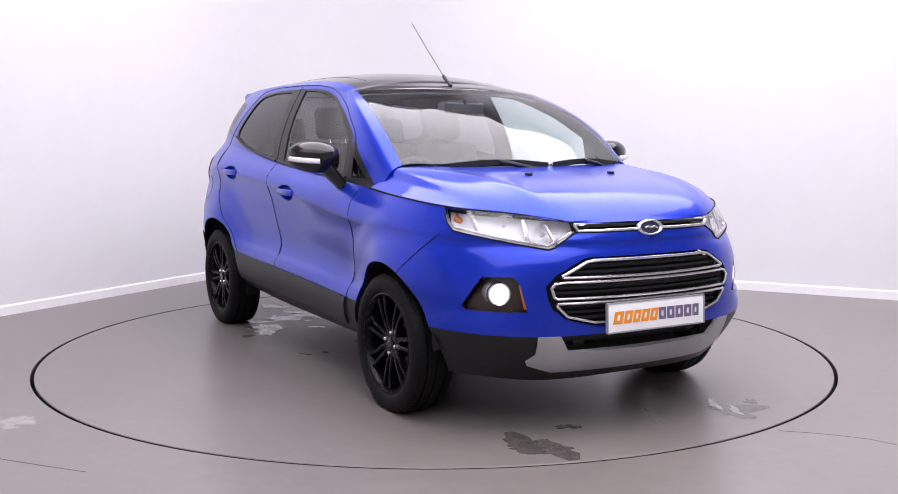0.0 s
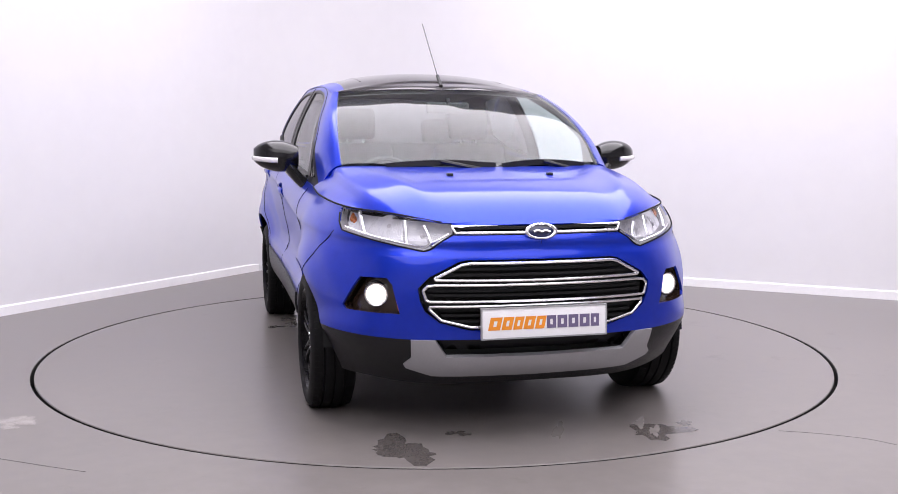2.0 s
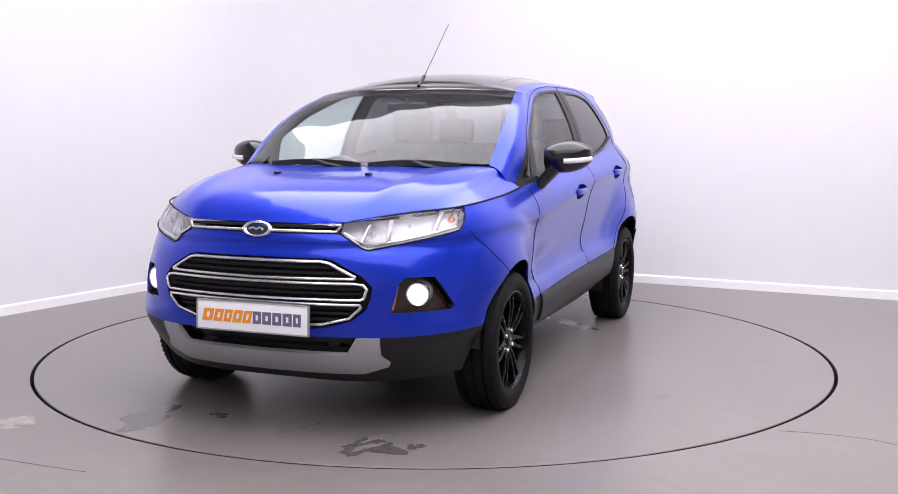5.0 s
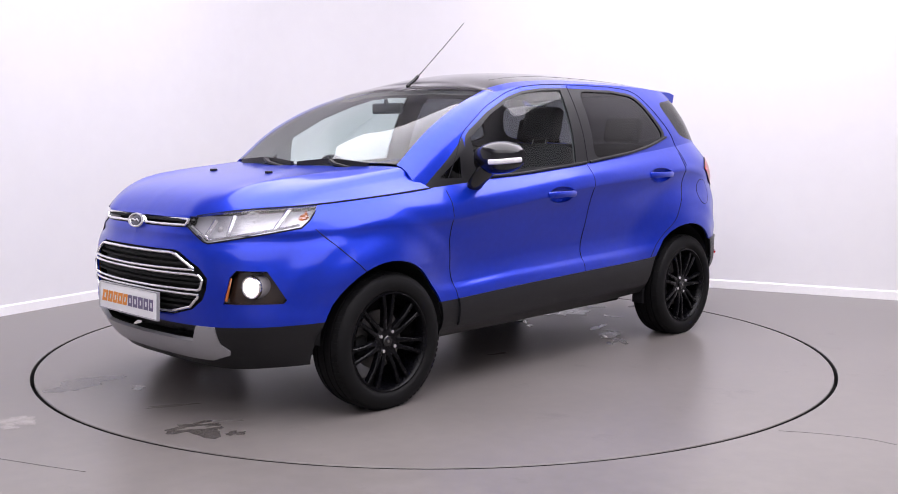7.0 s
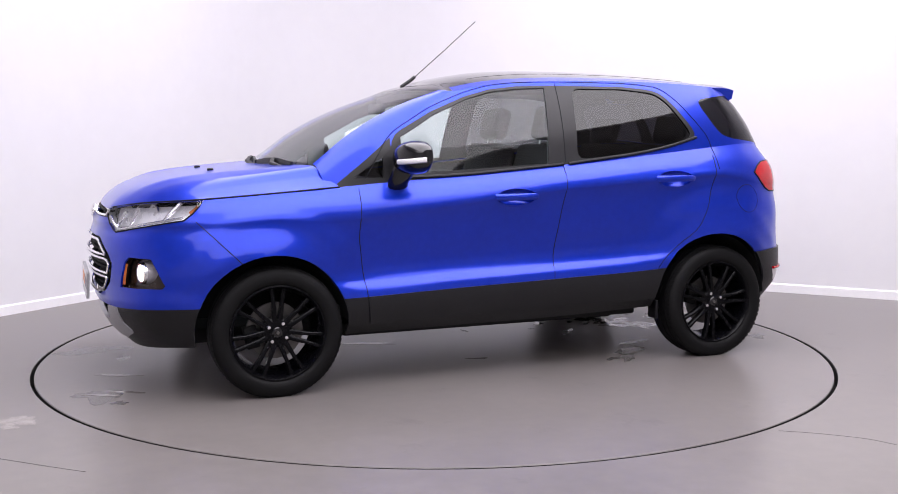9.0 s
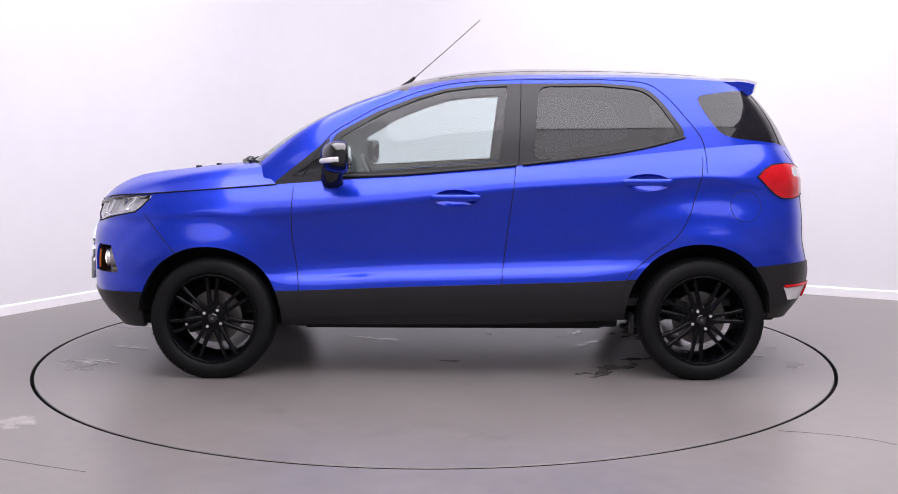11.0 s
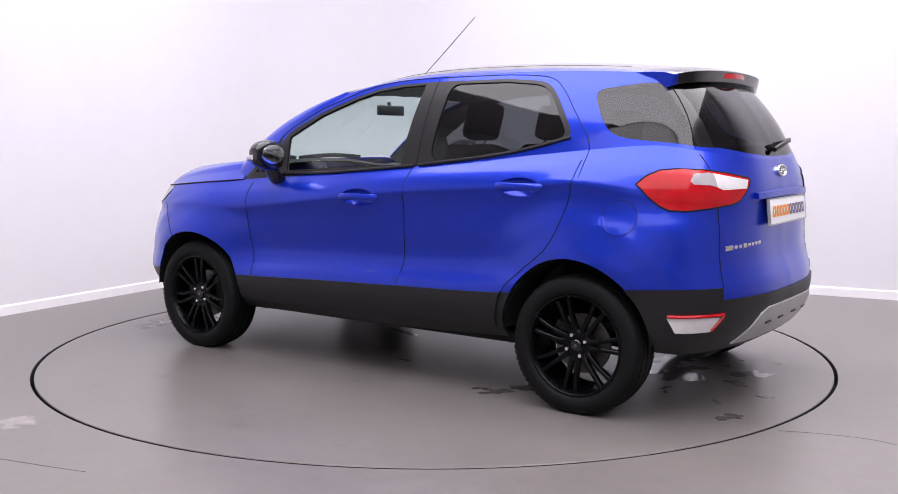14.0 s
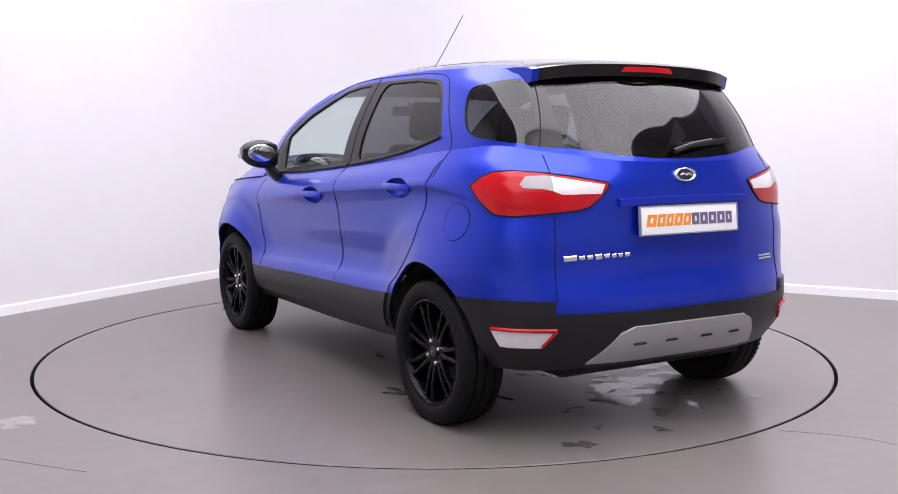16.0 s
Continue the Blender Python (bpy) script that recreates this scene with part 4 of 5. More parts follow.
# headlights, each with housing, two bowls and a clear cover
for s in (1, -1):
    side = (lambda b: b) if s > 0 else flipped
    h = new("headlight")
    h.parent = car
    tagged(h, "clear faceted headlight with amber corner")
    part("lamp_housing", side(shifted(low("headlight"), -.052)), M_REFLECTOR, h)
    part("lens", side(low("headlight")), M_LENS, h)
    rim = low("headlight")
    edge = [e for e in rim.edges if e.is_boundary]
    r = bmesh.ops.extrude_edge_only(rim, edges=edge)
    for v in [g for g in r["geom"] if isinstance(g, bmesh.types.BMVert)]:
        v.co += Vector((-.04, -.04, 0))
    bmesh.ops.delete(rim, geom=[f for f in rim.faces if len(f.verts) > 0 and f.calc_center_median().z > -9 and not any(v in r["geom"] for v in f.verts)], context="FACES")
    part("lamp_rim", side(rim), M_SILVER, h)
    for (bx, by, bz, rad) in ((1.895, .462, .842, .040), (1.792, .580, .872, .052)):
        bm = lathe([(rad, .0), (rad * .9, -.012), (rad * .6, -.03), (rad * .2, -.04), (0, -.04)], n=28)
        bm.transform(Matrix.Translation((bx, by, bz)) @ Vector((1, .35, 0)).to_track_quat("Y", "Z").to_matrix().to_4x4())
        part("reflector_bowl", side(bm), M_CHROME, h)
        bm = bmesh.new()
        bmesh.ops.create_uvsphere(bm, u_segments=14, v_segments=8, radius=.014, matrix=Matrix.Translation((bx - .012, by - .004, bz)))
        part("bulb", side(bm), M_CLEAR_RED, h)
    for h0, z0, h1, z1 in ((1.07, .806, 1.02, .885), (.965, .812, .935, .905), (.76, .846, .70, .935)):
        bm = sweep([on_nose(h0 + (h1 - h0) * k / 4, z0 + (z1 - z0) * k / 4, -.022) for k in range(5)], ring_profile(.008, 6, 1.3, .8), up=(1, 1, 0))
        part("chrome_fin", side(bm), M_CHROME, h)
    # Dark line round the cover paints the shade in its gap.
    gap_line = [on_nose(a, b, .001) for a, b in dense(HEADLIGHT[:8], 4)]
    part("lamp_gap_shade", side(sweep(gap_line, ring_profile(.0035, 6), up=(1, 1, 0))), M_JOINT_SHADE, h)
    brow = [on_nose(a, b, -.008) for a, b in dense(((.655, .868), (.80, .842), (1.045, .800), (1.132, .858)), 5)]
    part("chrome_brow", side(sweep(brow, ring_profile(.006, 6), up=(1, 1, 0))), M_CHROME, h)
    bm = sweep([Vector((1.63, .690, .880)), Vector((1.605, .705, .90)), Vector((1.605, .705, .925))], ring_profile(.017, 8))
    part("amber_corner", side(bm), M_ORANGE, h)
    # fog lamp in its bay
    g = new("fog_lamp")
    g.parent = car
    tagged(g, "lit round fog lamp in a black bay")
    part("bay", side(shifted(low("fog_bay"), -.052)), M_BAY, g)
    at = Matrix.Translation((1.862, .652, .604)) @ Vector((1, .30, 0)).to_track_quat("Y", "Z").to_matrix().to_4x4()
    bm = lathe([(.042, -.02), (.042, .004), (.048, .006), (.051, .0), (.051, -.03)], n=32)
    bm.transform(at)
    part("lamp_ring", side(bm), M_CHROME, g)
    bm = lathe([(.050, -.004), (.054, -.03), (.060, -.07)], n=32)
    bm.transform(at)
    part("lamp_barrel", side(bm), M_CLEAR_GREY, g)
    wall_in = low("fog_bay")
    r = bmesh.ops.extrude_edge_only(wall_in, edges=[e for e in wall_in.edges if e.is_boundary])
    for v in [q for q in r["geom"] if isinstance(q, bmesh.types.BMVert)]:
        v.co += Vector((-.038, -.038, 0))
    walls = {q for q in r["geom"] if isinstance(q, bmesh.types.BMFace)}
    bmesh.ops.delete(wall_in, geom=[f for f in wall_in.faces if f not in walls], context="FACES")
    part("bay_wall", side(wall_in), M_BAY, g)
    strip = [on_nose(.968 - .022 * k / 5, .545 + .10 * k / 5, -.018) for k in range(6)]
    part("amber_strip", side(sweep(strip, ring_profile(.007, 6, 1.2, .8), up=(1, 1, 0))), M_ORANGE, g)
    bm = lathe([(0, .016), (.024, .012), (.042, .002)], n=32)
    bm.transform(at)
    part("lamp_glass", side(bm), M_FOG, g)

# cowl, wipers, washer jets, windscreen rim
cowl = [Vector((1.185, 0, 1.088)), Vector((1.16, .30, 1.080)), Vector((1.10, .50, 1.052)), Vector((1.05, .61, 1.040))]
cowl = catmull(cowl, 6)
rows = [[p + Vector((.012, 0, -.006)), p + Vector((-.05, 0, .012)), p + Vector((-.09, 0, -.005))] for p in cowl]
part("cowl_panel", mirrored(grid([[tuple(v) for v in r] for r in rows])), M_PLASTIC, car, thick=.008)


def on_screen(y, z, out):
    p, n, _, _ = UP_TREE.ray_cast(Vector((4, abs(y), z)), Vector((-1, 0, 0)))
    if p is None:
        p, n, _, _ = UP_TREE.find_nearest(Vector((1.15, abs(y), z)))
    return Vector((p.x + out, y, z))


for y0, y1, yp in ((-.47, .06, .02), (.10, .55, .50)):
    w = new("windscreen_wiper")
    w.parent = car
    tagged(w, "black wiper resting along the windscreen foot")
    blade = [on_screen(y0 + (y1 - y0) * k / 8, 1.108 + .016 * math.sin(math.pi * k / 8), .022) for k in range(9)]
    part("wiper_blade", sweep(blade, [(-.009, -.014), (.009, -.014), (.006, .014), (-.006, .014)]), M_PLASTIC, w)
    arm = [on_screen(yp, 1.085, .03), on_screen(yp + (y0 - yp) * .3, 1.112, .045), on_screen((y0 + y1) / 2, 1.130, .04)]
    part("wiper_arm", sweep(arm, ring_profile(.014, 8, 1, .8)), M_PLASTIC, w)
    bm = bmesh.new()
    bmesh.ops.create_cone(bm, cap_ends=True, segments=16, radius1=.022, radius2=.016, depth=.03, matrix=Matrix.Translation(on_screen(yp, 1.085, .025)))
    part("pivot_cap", bm, M_PLASTIC, w)
for y in (-.24, .24):
    p, n, _, _ = HOOD_TREE.ray_cast(Vector((1.47, abs(y), 3)), Vector((0, 0, -1)))
    part("washer_jet", box(1.455, 1.485, y - .013, y + .013, p.z - .004, p.z + .011, bev=.004), M_PLASTIC, car)

# aerial
p, n, _, _ = ROOF_TREE.ray_cast(Vector((.30, .001, 3)), Vector((0, 0, -1)))
aerial = new("aerial")
aerial.parent = car
tagged(aerial, "thin raked roof aerial on a black foot")
bm = sweep([p + Vector((.035, 0, -.006)), p + Vector((.01, 0, .012)), p + Vector((-.02, 0, .03)), p + Vector((-.05, 0, .055))], ring_profile(.010, 10))
part("aerial_foot", bm, M_PLASTIC, aerial)
TIP = Vector((-.132, 0, 1.925))
bm = sweep([p + Vector((-.04, 0, .045)), (p + TIP) / 2 + Vector((-.02, 0, .02)), TIP], ring_profile(.0023, 8))
part("aerial_mast", bm, M_PLASTIC, aerial)
for y in (.30, -.30):
    pts = []
    for x in np.linspace(.1, -1.3, 15):
        q, n, _, _ = ROOF_TREE.ray_cast(Vector((x, abs(y) + .12, 3)), Vector((0, 0, -1)))
        pts.append(Vector((x, math.copysign(abs(y) + .12, y), q.z - .003)))
    part("roof_rib", sweep(pts, ring_profile(.007, 8, 1, .7)), M_GLOSS, car)

# door mirrors
for s in (1, -1):
    side = (lambda b: b) if s > 0 else flipped
    mir = new("door_mirror")
    mir.parent = car
    tagged(mir, "gloss black door mirror with clear indicator")
    rows = []
    for k in range(13):
        f = k / 12
        y = .838 + .222 * f
        r = math.sin(math.pi * (0.16 + .80 * f)) ** .45
        zc, xc = 1.140 + .014 * f, .60 - .04 * f
        rows.append([(xc + .100 * r * (max(0, math.cos(a)) ** .8 if math.cos(a) > 0 else -.45 * abs(math.cos(a)) ** .5), y, zc + .082 * r * math.copysign(abs(math.sin(a)) ** .8, math.sin(a))) for a in np.linspace(0, 2 * math.pi, 25)[:-1]])
    bm = bmesh.new()
    vs = [[bm.verts.new(q) for q in r] for r in rows]
    for a, b in zip(vs, vs[1:]):
        for j in range(24):
            bm.faces.new((a[j], a[(j + 1) % 24], b[(j + 1) % 24], b[j]))
    bm.faces.new(vs[0][::-1]), bm.faces.new(vs[-1])
    bmesh.ops.recalc_face_normals(bm, faces=bm.faces)
    part("mirror_shell", side(bm), M_GLOSS, mir)
    arm = [Vector((.63, .79, .985)), Vector((.64, .835, 1.03)), Vector((.63, .875, 1.075)), Vector((.61, .90, 1.12))]
    part("mirror_arm", side(sweep(arm, ring_profile(.048, 12, 1.15, .62), up=(0, 1, 0))), M_GLOSS, mir)
    bm = lathe([(0, .003), (.9, .002), (1, 0)], n=32)
    for v in bm.verts:
        v.co = Vector((.534 - v.co.y, .950 + v.co.x * .082, 1.152 + v.co.z * .050))
    bmesh.ops.recalc_face_normals(bm, faces=bm.faces)
    part("mirror_glass", side(bm), M_MIRROR, mir)
    ind = [Vector((.679, .945, 1.126)), Vector((.666, .995, 1.128)), Vector((.622, 1.050, 1.134)), Vector((.576, 1.062, 1.138))]
    part("indicator_lens", side(sweep(catmull(ind, 4), ring_profile(.013, 8, .8, 1))), M_CLEAR_RED, mir)

# tail: lid, glass, spoiler, lamps, badge, script marks
lid = part("tailgate", mirrored(low("tailgate")), M_BLUE, car, "blue tailgate", thick=PANEL)
part("rear_glass", mirrored(up("rear_glass")), M_TINT, lid, "dark tinted rear window")
for s in (1, -1):
    side = (lambda b: b) if s > 0 else flipped
    t = new("tail_light")
    t.parent = car
    tagged(t, "red tail light with clear band")
    # Dark shadow outline round the lamp, laid on as a bead.
    gap_line = [on_tail(a, b, .003) for a, b in dense(TAIL_LAMP + TAIL_LAMP[:1], 2)]
    part("lamp_gap_shade", side(sweep(gap_line, ring_profile(.004, 6), up=(-1, 1, 0))), M_JOINT_SHADE, t)
    part("outer_red_lens", side(shifted(low("red_outer"), .004)), M_RED, t, thick=.02)
    part("outer_clear_lens", side(shifted(low("clear_outer"), .005)), M_CLEAR_GREY, t, thick=.02)
    part("inner_red_lens", side(shifted(low("red_inner"), .004)), M_RED, t, thick=.02)
    part("inner_clear_lens", side(shifted(low("clear_inner"), .005)), M_CLEAR_RED, t, thick=.02)
    for za, zb, xs in ((.486, .486, (-.60, -.865)),):
        pts = []
        for k in range(9):
            q = xs[0] + (xs[1] - xs[0]) * k / 8
            o, n, _, _ = LOW_TREE.ray_cast(Vector((q / math.sqrt(2) - 2, q / math.sqrt(2) + 2, za)), Vector((1, -1, 0)).normalized())
            pts.append(o + Vector((-.011, .011, 0)))
        part("reflector_red_rim", side(sweep(pts, ring_profile(.008, 6))), M_RED, t)
        tilt = []
        for k in range(5):
            qq, zz = -.868 + .06 * k / 4, .482 - .066 * k / 4
            o, n, _, _ = LOW_TREE.ray_cast(Vector((qq / math.sqrt(2) - 2, qq / math.sqrt(2) + 2, zz)), Vector((1, -1, 0)).normalized())
            tilt.append(o + Vector((-.011, .011, 0)))
        part("reflector_red_rim", side(sweep(tilt, ring_profile(.007, 6))), M_RED, t)
# roof spoiler: black centre with a red lamp, blue ends belong to the roof sides
edge = [(-1.40, .0), (-1.40, .25), (-1.39, .42), (-1.36, .578)]
lip = [(-1.655, 0), (-1.65, .25), (-1.63, .42), (-1.575, .565)]
rows = []
for (xa, ya), (xb, yb) in zip(catmull([(a, b, 0) for a, b in edge], 5)[:, :2], catmull([(a, b, 0) for a, b in lip], 5)[:, :2]):
    crown = .030 * (1 - (ya / .58) ** 2) - .014 * (ya / .58) ** 6
    rows.append([(xa, ya, 1.552 + crown), (xa - .12, ya, 1.553 + crown), (xb + .04, yb, 1.547 + crown * .85), (xb, yb, 1.536 + crown * .8), (xb + .012, yb, 1.486 + crown * .8),
                 (xb + .04, yb, 1.478 + crown * .8), (xa - .03, ya, 1.488 + crown)])
bm = grid(rows[:15])
bmesh.ops.recalc_face_normals(bm, faces=bm.faces)
spoiler = part("roof_spoiler", mirrored(bm), M_GLOSS, car, "black roof spoiler above the rear window")
bm = bmesh.new()
vs = [[bm.verts.new(q) for q in r] for r in rows[14:]]
for a, b in zip(vs, vs[1:]):
    for k in range(6):
        bm.faces.new((a[k], a[k + 1], b[k + 1], b[k]))
bm.faces.new(vs[-1])
bmesh.ops.recalc_face_normals(bm, faces=bm.faces)
both("spoiler_end", bm, M_BLUE)
lampz = [(Vector((-1.661 + .022 * abs(k / 6) ** 2, .15 * k / 6, 1.538 - .002 * (k / 6) ** 2))) for k in range(-6, 7)]
part("brake_lamp", sweep(lampz, [(-.006, -.011), (.006, -.011), (.006, .011), (-.006, .011)]), M_RED, spoiler, "red high brake lamp")
oval_badge("rear_badge", on_rear(0, 1.092, .004), (-1, 0, .2), .062, .030)
ledge = [on_rear(.36 * k / 8, .99 - .006 * (k / 8) ** 2, .006) for k in range(-8, 9)]
part("plate_light_ledge", sweep(ledge, [(-.014, -.013), (.014, -.010), (.004, .018), (-.012, .014)]), M_BLUE, lid)
for k, (ya, yb) in enumerate(((.60, .54), (.535, .505), (.50, .47), (.465, .43), (.425, .395), (.39, .365), (.36, .335), (.33, .30))):
    bm = sweep([on_rear(ya - .003, .766 + .001 * k, .003), on_rear(yb + .003, .768 + .001 * k, .003)], ring_profile(.011 if k in (0, 3) else .008, 8, .35, 1))
    part("script_mark", bm, M_CHROME, lid)
for ya, yb, z in ((-.48, -.53, .720), (-.535, -.585, .720), (-.48, -.585, .706)):
    part("script_mark", sweep([on_rear(ya, z, .003), on_rear(yb, z, .003)], ring_profile(.005, 6, .5, 1)), M_CHROME, lid)
rw = new("rear_wiper")
rw.parent = car
tagged(rw, "black rear wiper on the rear window")


def on_glass(y, z, out):
    p, n, _, _ = UP_TREE.ray_cast(Vector((-4, abs(y), z)), Vector((1, 0, 0)))
    return Vector((p.x - out, y, z))


part("wiper_blade", sweep([on_glass(.02 - .33 * k / 6, 1.215 + .02 * k / 6, .02) for k in range(7)], [(-.006, -.010), (.006, -.010), (.005, .010), (-.005, .010)]), M_PLASTIC, rw)
part("wiper_arm", sweep([on_glass(.04, 1.190, .02), on_glass(-.04, 1.215, .045), on_glass(-.18, 1.232, .035)], ring_profile(.012, 8)), M_PLASTIC, rw)
for y in (-.27, -.1, .1, .27):
    part("skid_slot", sweep([on_rear(y - .03, .408, .021), on_rear(y + .03, .408, .021)], ring_profile(.006, 6)), M_PLASTIC, car)
both("mud_flap", box(-.925, -.905, .72, .80, .225, .33, bev=.005), M_PLASTIC)
both("exhaust_hanger", box(-.45, -.35, .50, .58, .225, .26, bev=.008), M_DARK)


# wheels
def wheel():
    w = new("wheel")
    w.parent = car
    tagged(w, "black multi-spoke alloy wheel with low-profile tyre")
    prof = [(.230, .082), (.238, .096), (.254, .103), (.275, .104), (.297, .098), (.311, .086), (.3185, .070), (.3185, .052), (.311, .050), (.311, .044), (.3195, .042),
            (.3195, .006), (.311, .005), (.311, -.001), (.3195, -.002), (.3195, -.040), (.311, -.042), (.311, -.048), (.3185, -.050), (.311, -.09), (.27, -.104), (.222, -.09)]
    part("tyre", lathe(prof, n=72), M_RUBBER, w)
    bm = bmesh.new()
    n = 72
    for i in range(n):
        for a0, a1 in ((.055, .088), (-.05, -.085)):
            t0 = 2 * math.pi * i / n
            q = []
            for t, y, r in ((t0, a0, .3190), (t0 + .055, a0, .3190), (t0 + .072, a1, .3125), (t0 + .017, a1, .3125)):
                q.append(bm.verts.new(((r + .0008) * math.cos(t), y, (r + .0008) * math.sin(t))))
            f = bm.faces.new(q)
    tagged(part("tread_block", bm, M_RUBBER, w, smooth=False, thick=.002), kind="stuff")
    rim = [(.233, .080), (.2325, .092), (.225, .094), (.217, .084), (.210, .05), (.198, .0), (.195, -.085), (.218, -.092)]
    part("rim_barrel", lathe(rim, n=64), M_RIM, w)
    for i in range(14):
        a = 2 * math.pi * (i // 2) / 7 + (.14 if i % 2 else -.14)
        a_in = 2 * math.pi * (i // 2) / 7 + (.22 if i % 2 else -.22)
        p = [Vector((r * math.cos(t), y, r * math.sin(t))) for r, t, y in ((.040, a_in, .062), (.09, a_in * .6 + a * .4, .074), (.15, a, .080), (.220, a, .080))]
        bm = bmesh.new()
        rows = []
        for k, q in enumerate(p):
            tdir = Vector((-math.sin(a), 0, math.cos(a)))
            wd = (.016, .0105, .0085, .0105)[k]
            rows.append([bm.verts.new(q + tdir * u * wd + Vector((0, v, 0))) for u, v in ((-1, -.030), (1, -.030), (1, -.004), (.55, 0), (-.55, 0), (-1, -.004))])
        for ra, rb in zip(rows, rows[1:]):
            for j in range(6):
                bm.faces.new((ra[j], ra[(j + 1) % 6], rb[(j + 1) % 6], rb[j]))
        bm.faces.new(rows[0]), bm.faces.new(rows[-1][::-1])
        bmesh.ops.recalc_face_normals(bm, faces=bm.faces)
        part("spoke", bm, M_RIM, w)
    part("hub", lathe([(0, .066), (.062, .066), (.072, .058), (.074, .01), (0, .01)], n=40), M_RIM, w)
    part("centre_cap", lathe([(0, .076), (.022, .075), (.027, .070), (.028, .06)], n=28), M_GLOSS, w)
    part("cap_mark", lathe([(0, .0785), (.007, .0782), (.008, .076)], n=16), M_STEEL, w)
    for i in range(4):
        a = math.pi / 4 + i * math.pi / 2
        bm = lathe([(0, .076), (.008, .075), (.0095, .071), (.0095, .06)], n=12, centre=(.050 * math.cos(a), 0, .050 * math.sin(a)))
        part("wheel_nut", bm, M_CHROME, w, "bright wheel nut")
    part("brake_disc", lathe([(.06, .004), (.138, .004), (.138, -.012), (.06, -.012)], n=48), M_STEEL, w)
    bm = box(.085, .15, -.03, .028, -.055, .055, bev=.01)
    part("brake_caliper", bm, M_DARK, w)
    return w


WHEEL_Y, WHEEL_Z = .784, .3125
first = wheel()
first.matrix_basis = pose(1.262, WHEEL_Y, WHEEL_Z, 0, 12, 0)
for x, y, turn, spin in ((-1.260, WHEEL_Y, 0, -20), (1.262, -WHEEL_Y, 180, 33), (-1.260, -WHEEL_Y, 180, 5)):
    copy_thing(first, pose(x, y, WHEEL_Z, 0, 0, turn) @ pose(0, 0, 0, 0, spin, 0))


# cabin
def cushion(x0, x1, y0, y1, z0, z1, bev=.05):
    return box(x0, x1, y0, y1, z0, z1, bev=bev)


def seat(y, x=0.0):
    st = new("front_seat")
    st.parent = car
    tagged(st, "charcoal cloth front seat with headrest")
    part("seat_cushion", cushion(x - .30, x + .24, y - .25, y + .25, .50, .68), M_CLOTH, st)
    b = cushion(-.07, .08, -.25, .25, 0, .60)
    for v in b.verts:
        v.co.y *= 1 - .25 * max(0, v.co.z - .25)
    b.transform(pose(x - .26, y, .62, 0, -16, 0))
    part("seat_back", b, M_CLOTH, st)
    b = cushion(-.05, .05, -.13, .13, .63, .83, .045)
    b.transform(pose(x - .26, y, .62, 0, -14, 0))
    part("headrest", b, M_CLOTH, st)
    for dy in (-.05, .05):
        q = sweep([Vector((0, dy, .56)), Vector((0, dy, .68))], ring_profile(.007, 8), up=(1, 0, 0))
        q.transform(pose(x - .26, y, .62, 0, -14, 0))
        part("headrest_post", q, M_CHROME, st)


seat(.37), seat(-.37)
bench = new("rear_bench")
bench.parent = car
tagged(bench, "charcoal cloth rear bench with headrests")
part("bench_cushion", cushion(-1.05, -.62, -.60, .60, .52, .70), M_CLOTH, bench)
b = cushion(-.07, .07, -.60, .60, 0, .56)
b.transform(pose(-1.08, 0, .66, 0, -18, 0))
part("bench_back", b, M_CLOTH, bench)
for y in (-.38, .38):
    b = cushion(-.045, .045, -.13, .13, .57, .74, .04)
    b.transform(pose(-1.08, y, .66, 0, -16, 0))
    part("headrest", b, M_CLOTH, bench)
dash_rows = []
for k in range(13):
    y = -.72 + 1.44 * k / 12
    hump = .035 * math.exp(-((y + .37) / .16) ** 2)
    dash_rows.append([(1.02, y, 1.0), (.92, y, 1.03 + hump * .3), (.76, y, 1.035 + hump), (.66, y, .99 + hump * .7), (.62, y, .88), (.68, y, .70), (.8, y, .55)])
dash = part("dashboard", grid(dash_rows), M_TRIM, car, "dark plastic dashboard", thick=.01)
wheel_m = Matrix.Translation((.52, -.37, .965)) @ Vector((-1, 0, .45)).to_track_quat("Y", "Z").to_matrix().to_4x4()
sw = new("steering_wheel")
sw.parent = car
tagged(sw, "dark three-spoke steering wheel")
ringp = [wheel_m @ Vector((.182 * math.cos(a), 0, .182 * math.sin(a))) for a in np.linspace(0, 2 * math.pi, 41)[:-1]]
part("wheel_rim", sweep(ringp, ring_profile(.014, 8), closed=True, up=(1, 0, .3)), M_TRIM, sw)
bm = lathe([(0, .02), (.05, .018), (.068, .0), (.05, -.05), (0, -.05)], n=24)
bm.transform(wheel_m)
part("wheel_boss", bm, M_TRIM, sw)
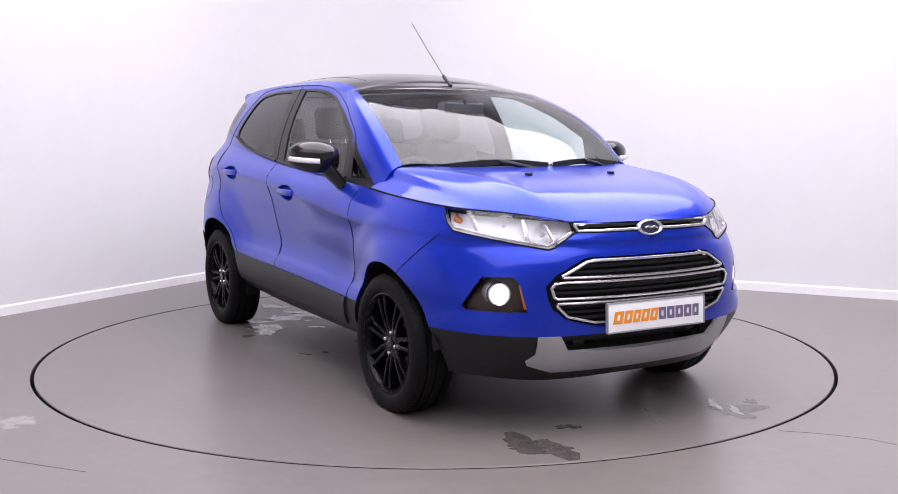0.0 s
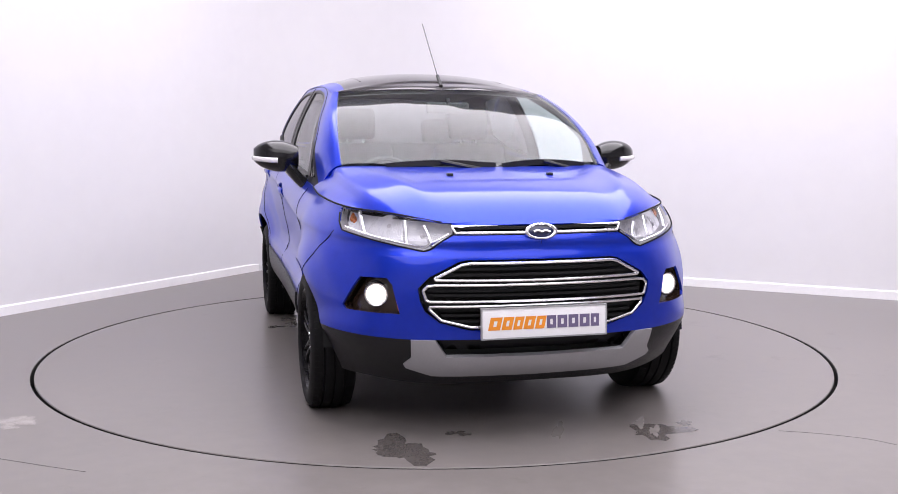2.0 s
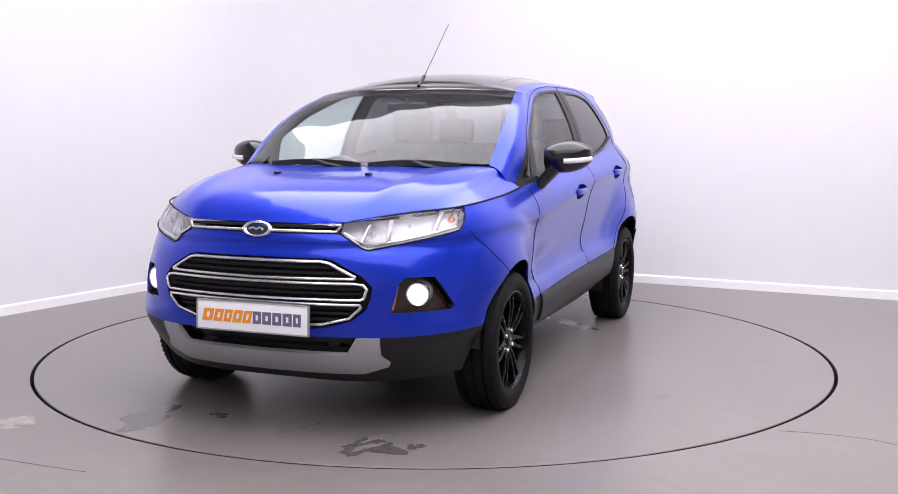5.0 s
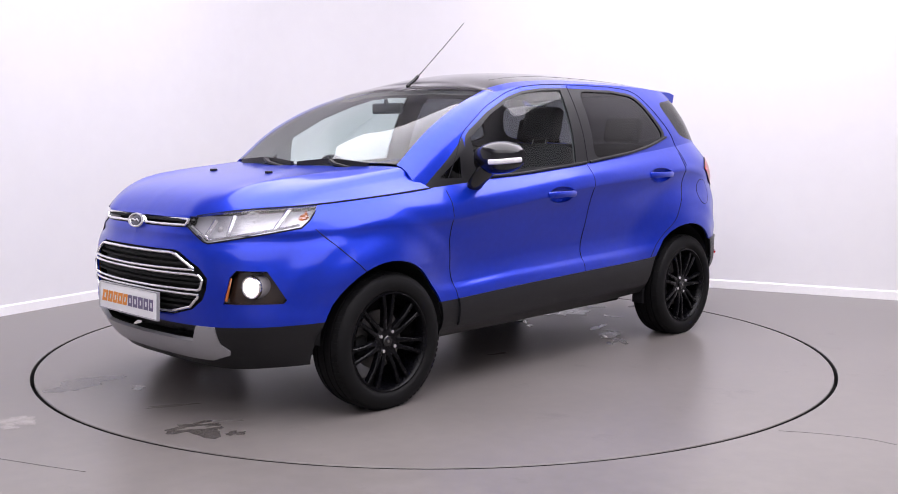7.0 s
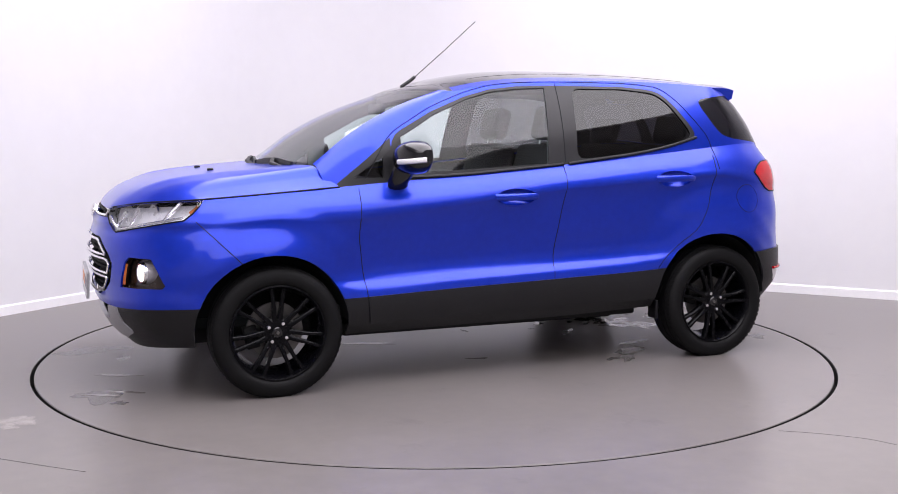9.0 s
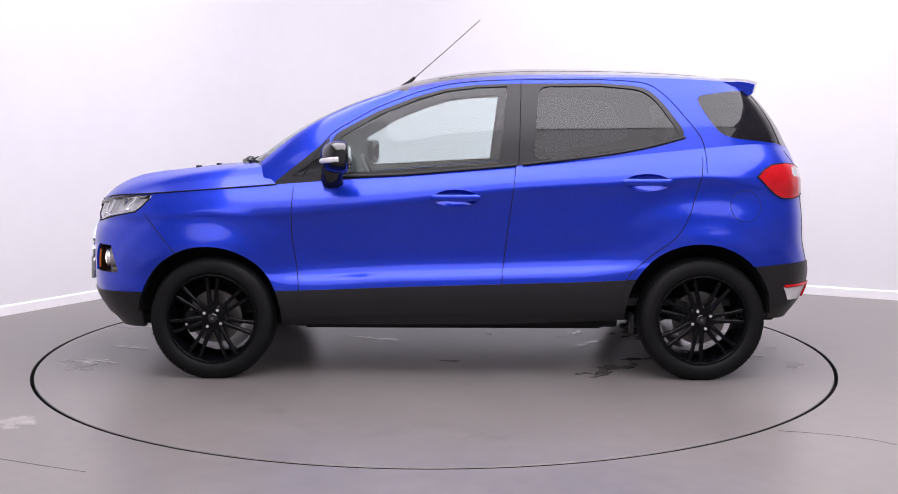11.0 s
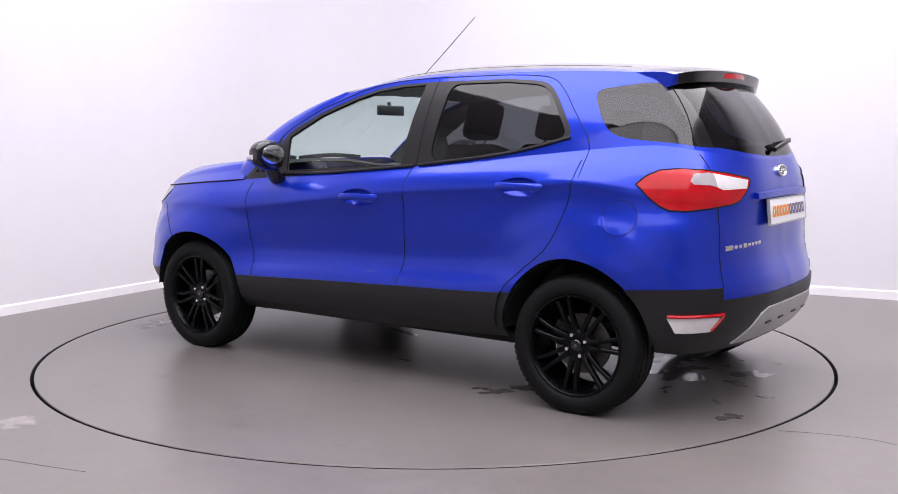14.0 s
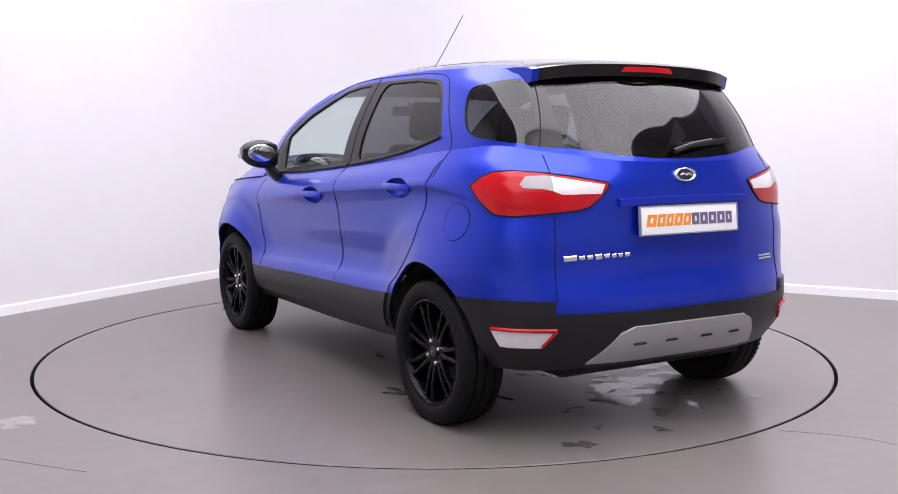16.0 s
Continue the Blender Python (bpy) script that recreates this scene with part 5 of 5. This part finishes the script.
for a in (0, math.pi, -math.pi / 2):
    part("wheel_spoke", sweep([wheel_m @ Vector((.05 * math.cos(a), 0, .05 * math.sin(a))), wheel_m @ Vector((.178 * math.cos(a), 0, .178 * math.sin(a)))], ring_profile(.014, 8, 1.3, .7), up=(1, 0, .3)), M_TRIM, sw)
im = new("interior_mirror")
im.parent = car
tagged(im, "dark interior mirror behind the windscreen")
part("mirror_case", box(.47, .50, -.12, .12, 1.375, 1.435, bev=.012), M_TRIM, im)
part("mirror_stalk", sweep([Vector((.49, 0, 1.42)), Vector((.50, 0, 1.455))], ring_profile(.012, 8), up=(1, 0, 0)), M_TRIM, im)
lin = shifted(mirrored(roof_bm.copy()), -.030)
part("headliner", lin, M_LINER, car, "light grey headliner")
part("cabin_floor", box(-1.70, .95, -.70, .70, .36, .40), M_TRIM, car, smooth=False)
part("parcel_shelf", box(-1.72, -1.25, -.60, .60, 1.05, 1.075, bev=.006), M_TRIM, car)
for b in (low_bm, up_bm, hood_bm, roof_bm):
    b.free()


# ---- what moves ----
CAR_AT = (-0.1243, -0.0242)
TURN = [(0.0, -60.76), (0.5, -62.19), (1.0, -65.47), (1.5, -70.06), (2.0, -76.33), (2.5, -82.14), (3.0, -88.32), (3.5, -94.09), (4.0, -100.24),
        (4.5, -106.02), (5.0, -112.2), (5.5, -117.9), (6.0, -123.7), (6.5, -129.4), (7.0, -135.2), (7.5, -141.0), (8.0, -147.01), (8.5, -152.64),
        (9.0, -158.75), (9.5, -164.4), (10.0, -170.0), (10.5, -175.7), (11.0, -181.3), (11.5, -187.01), (12.0, -192.78), (12.5, -198.46),
        (13.0, -204.43), (13.5, -210.08), (14.0, -216.07), (14.5, -221.73), (15.0, -227.73), (15.5, -233.41), (16.0, -239.5)]


def motions():
    walk(car, [(t, pose(0, 0, 0, 0, 0, a) @ pose(CAR_AT[0], CAR_AT[1], 0)) for t, a in TURN])
    walk(disc, [(t, pose(0, 0, 0, 0, 0, a)) for t, a in TURN])


motions()
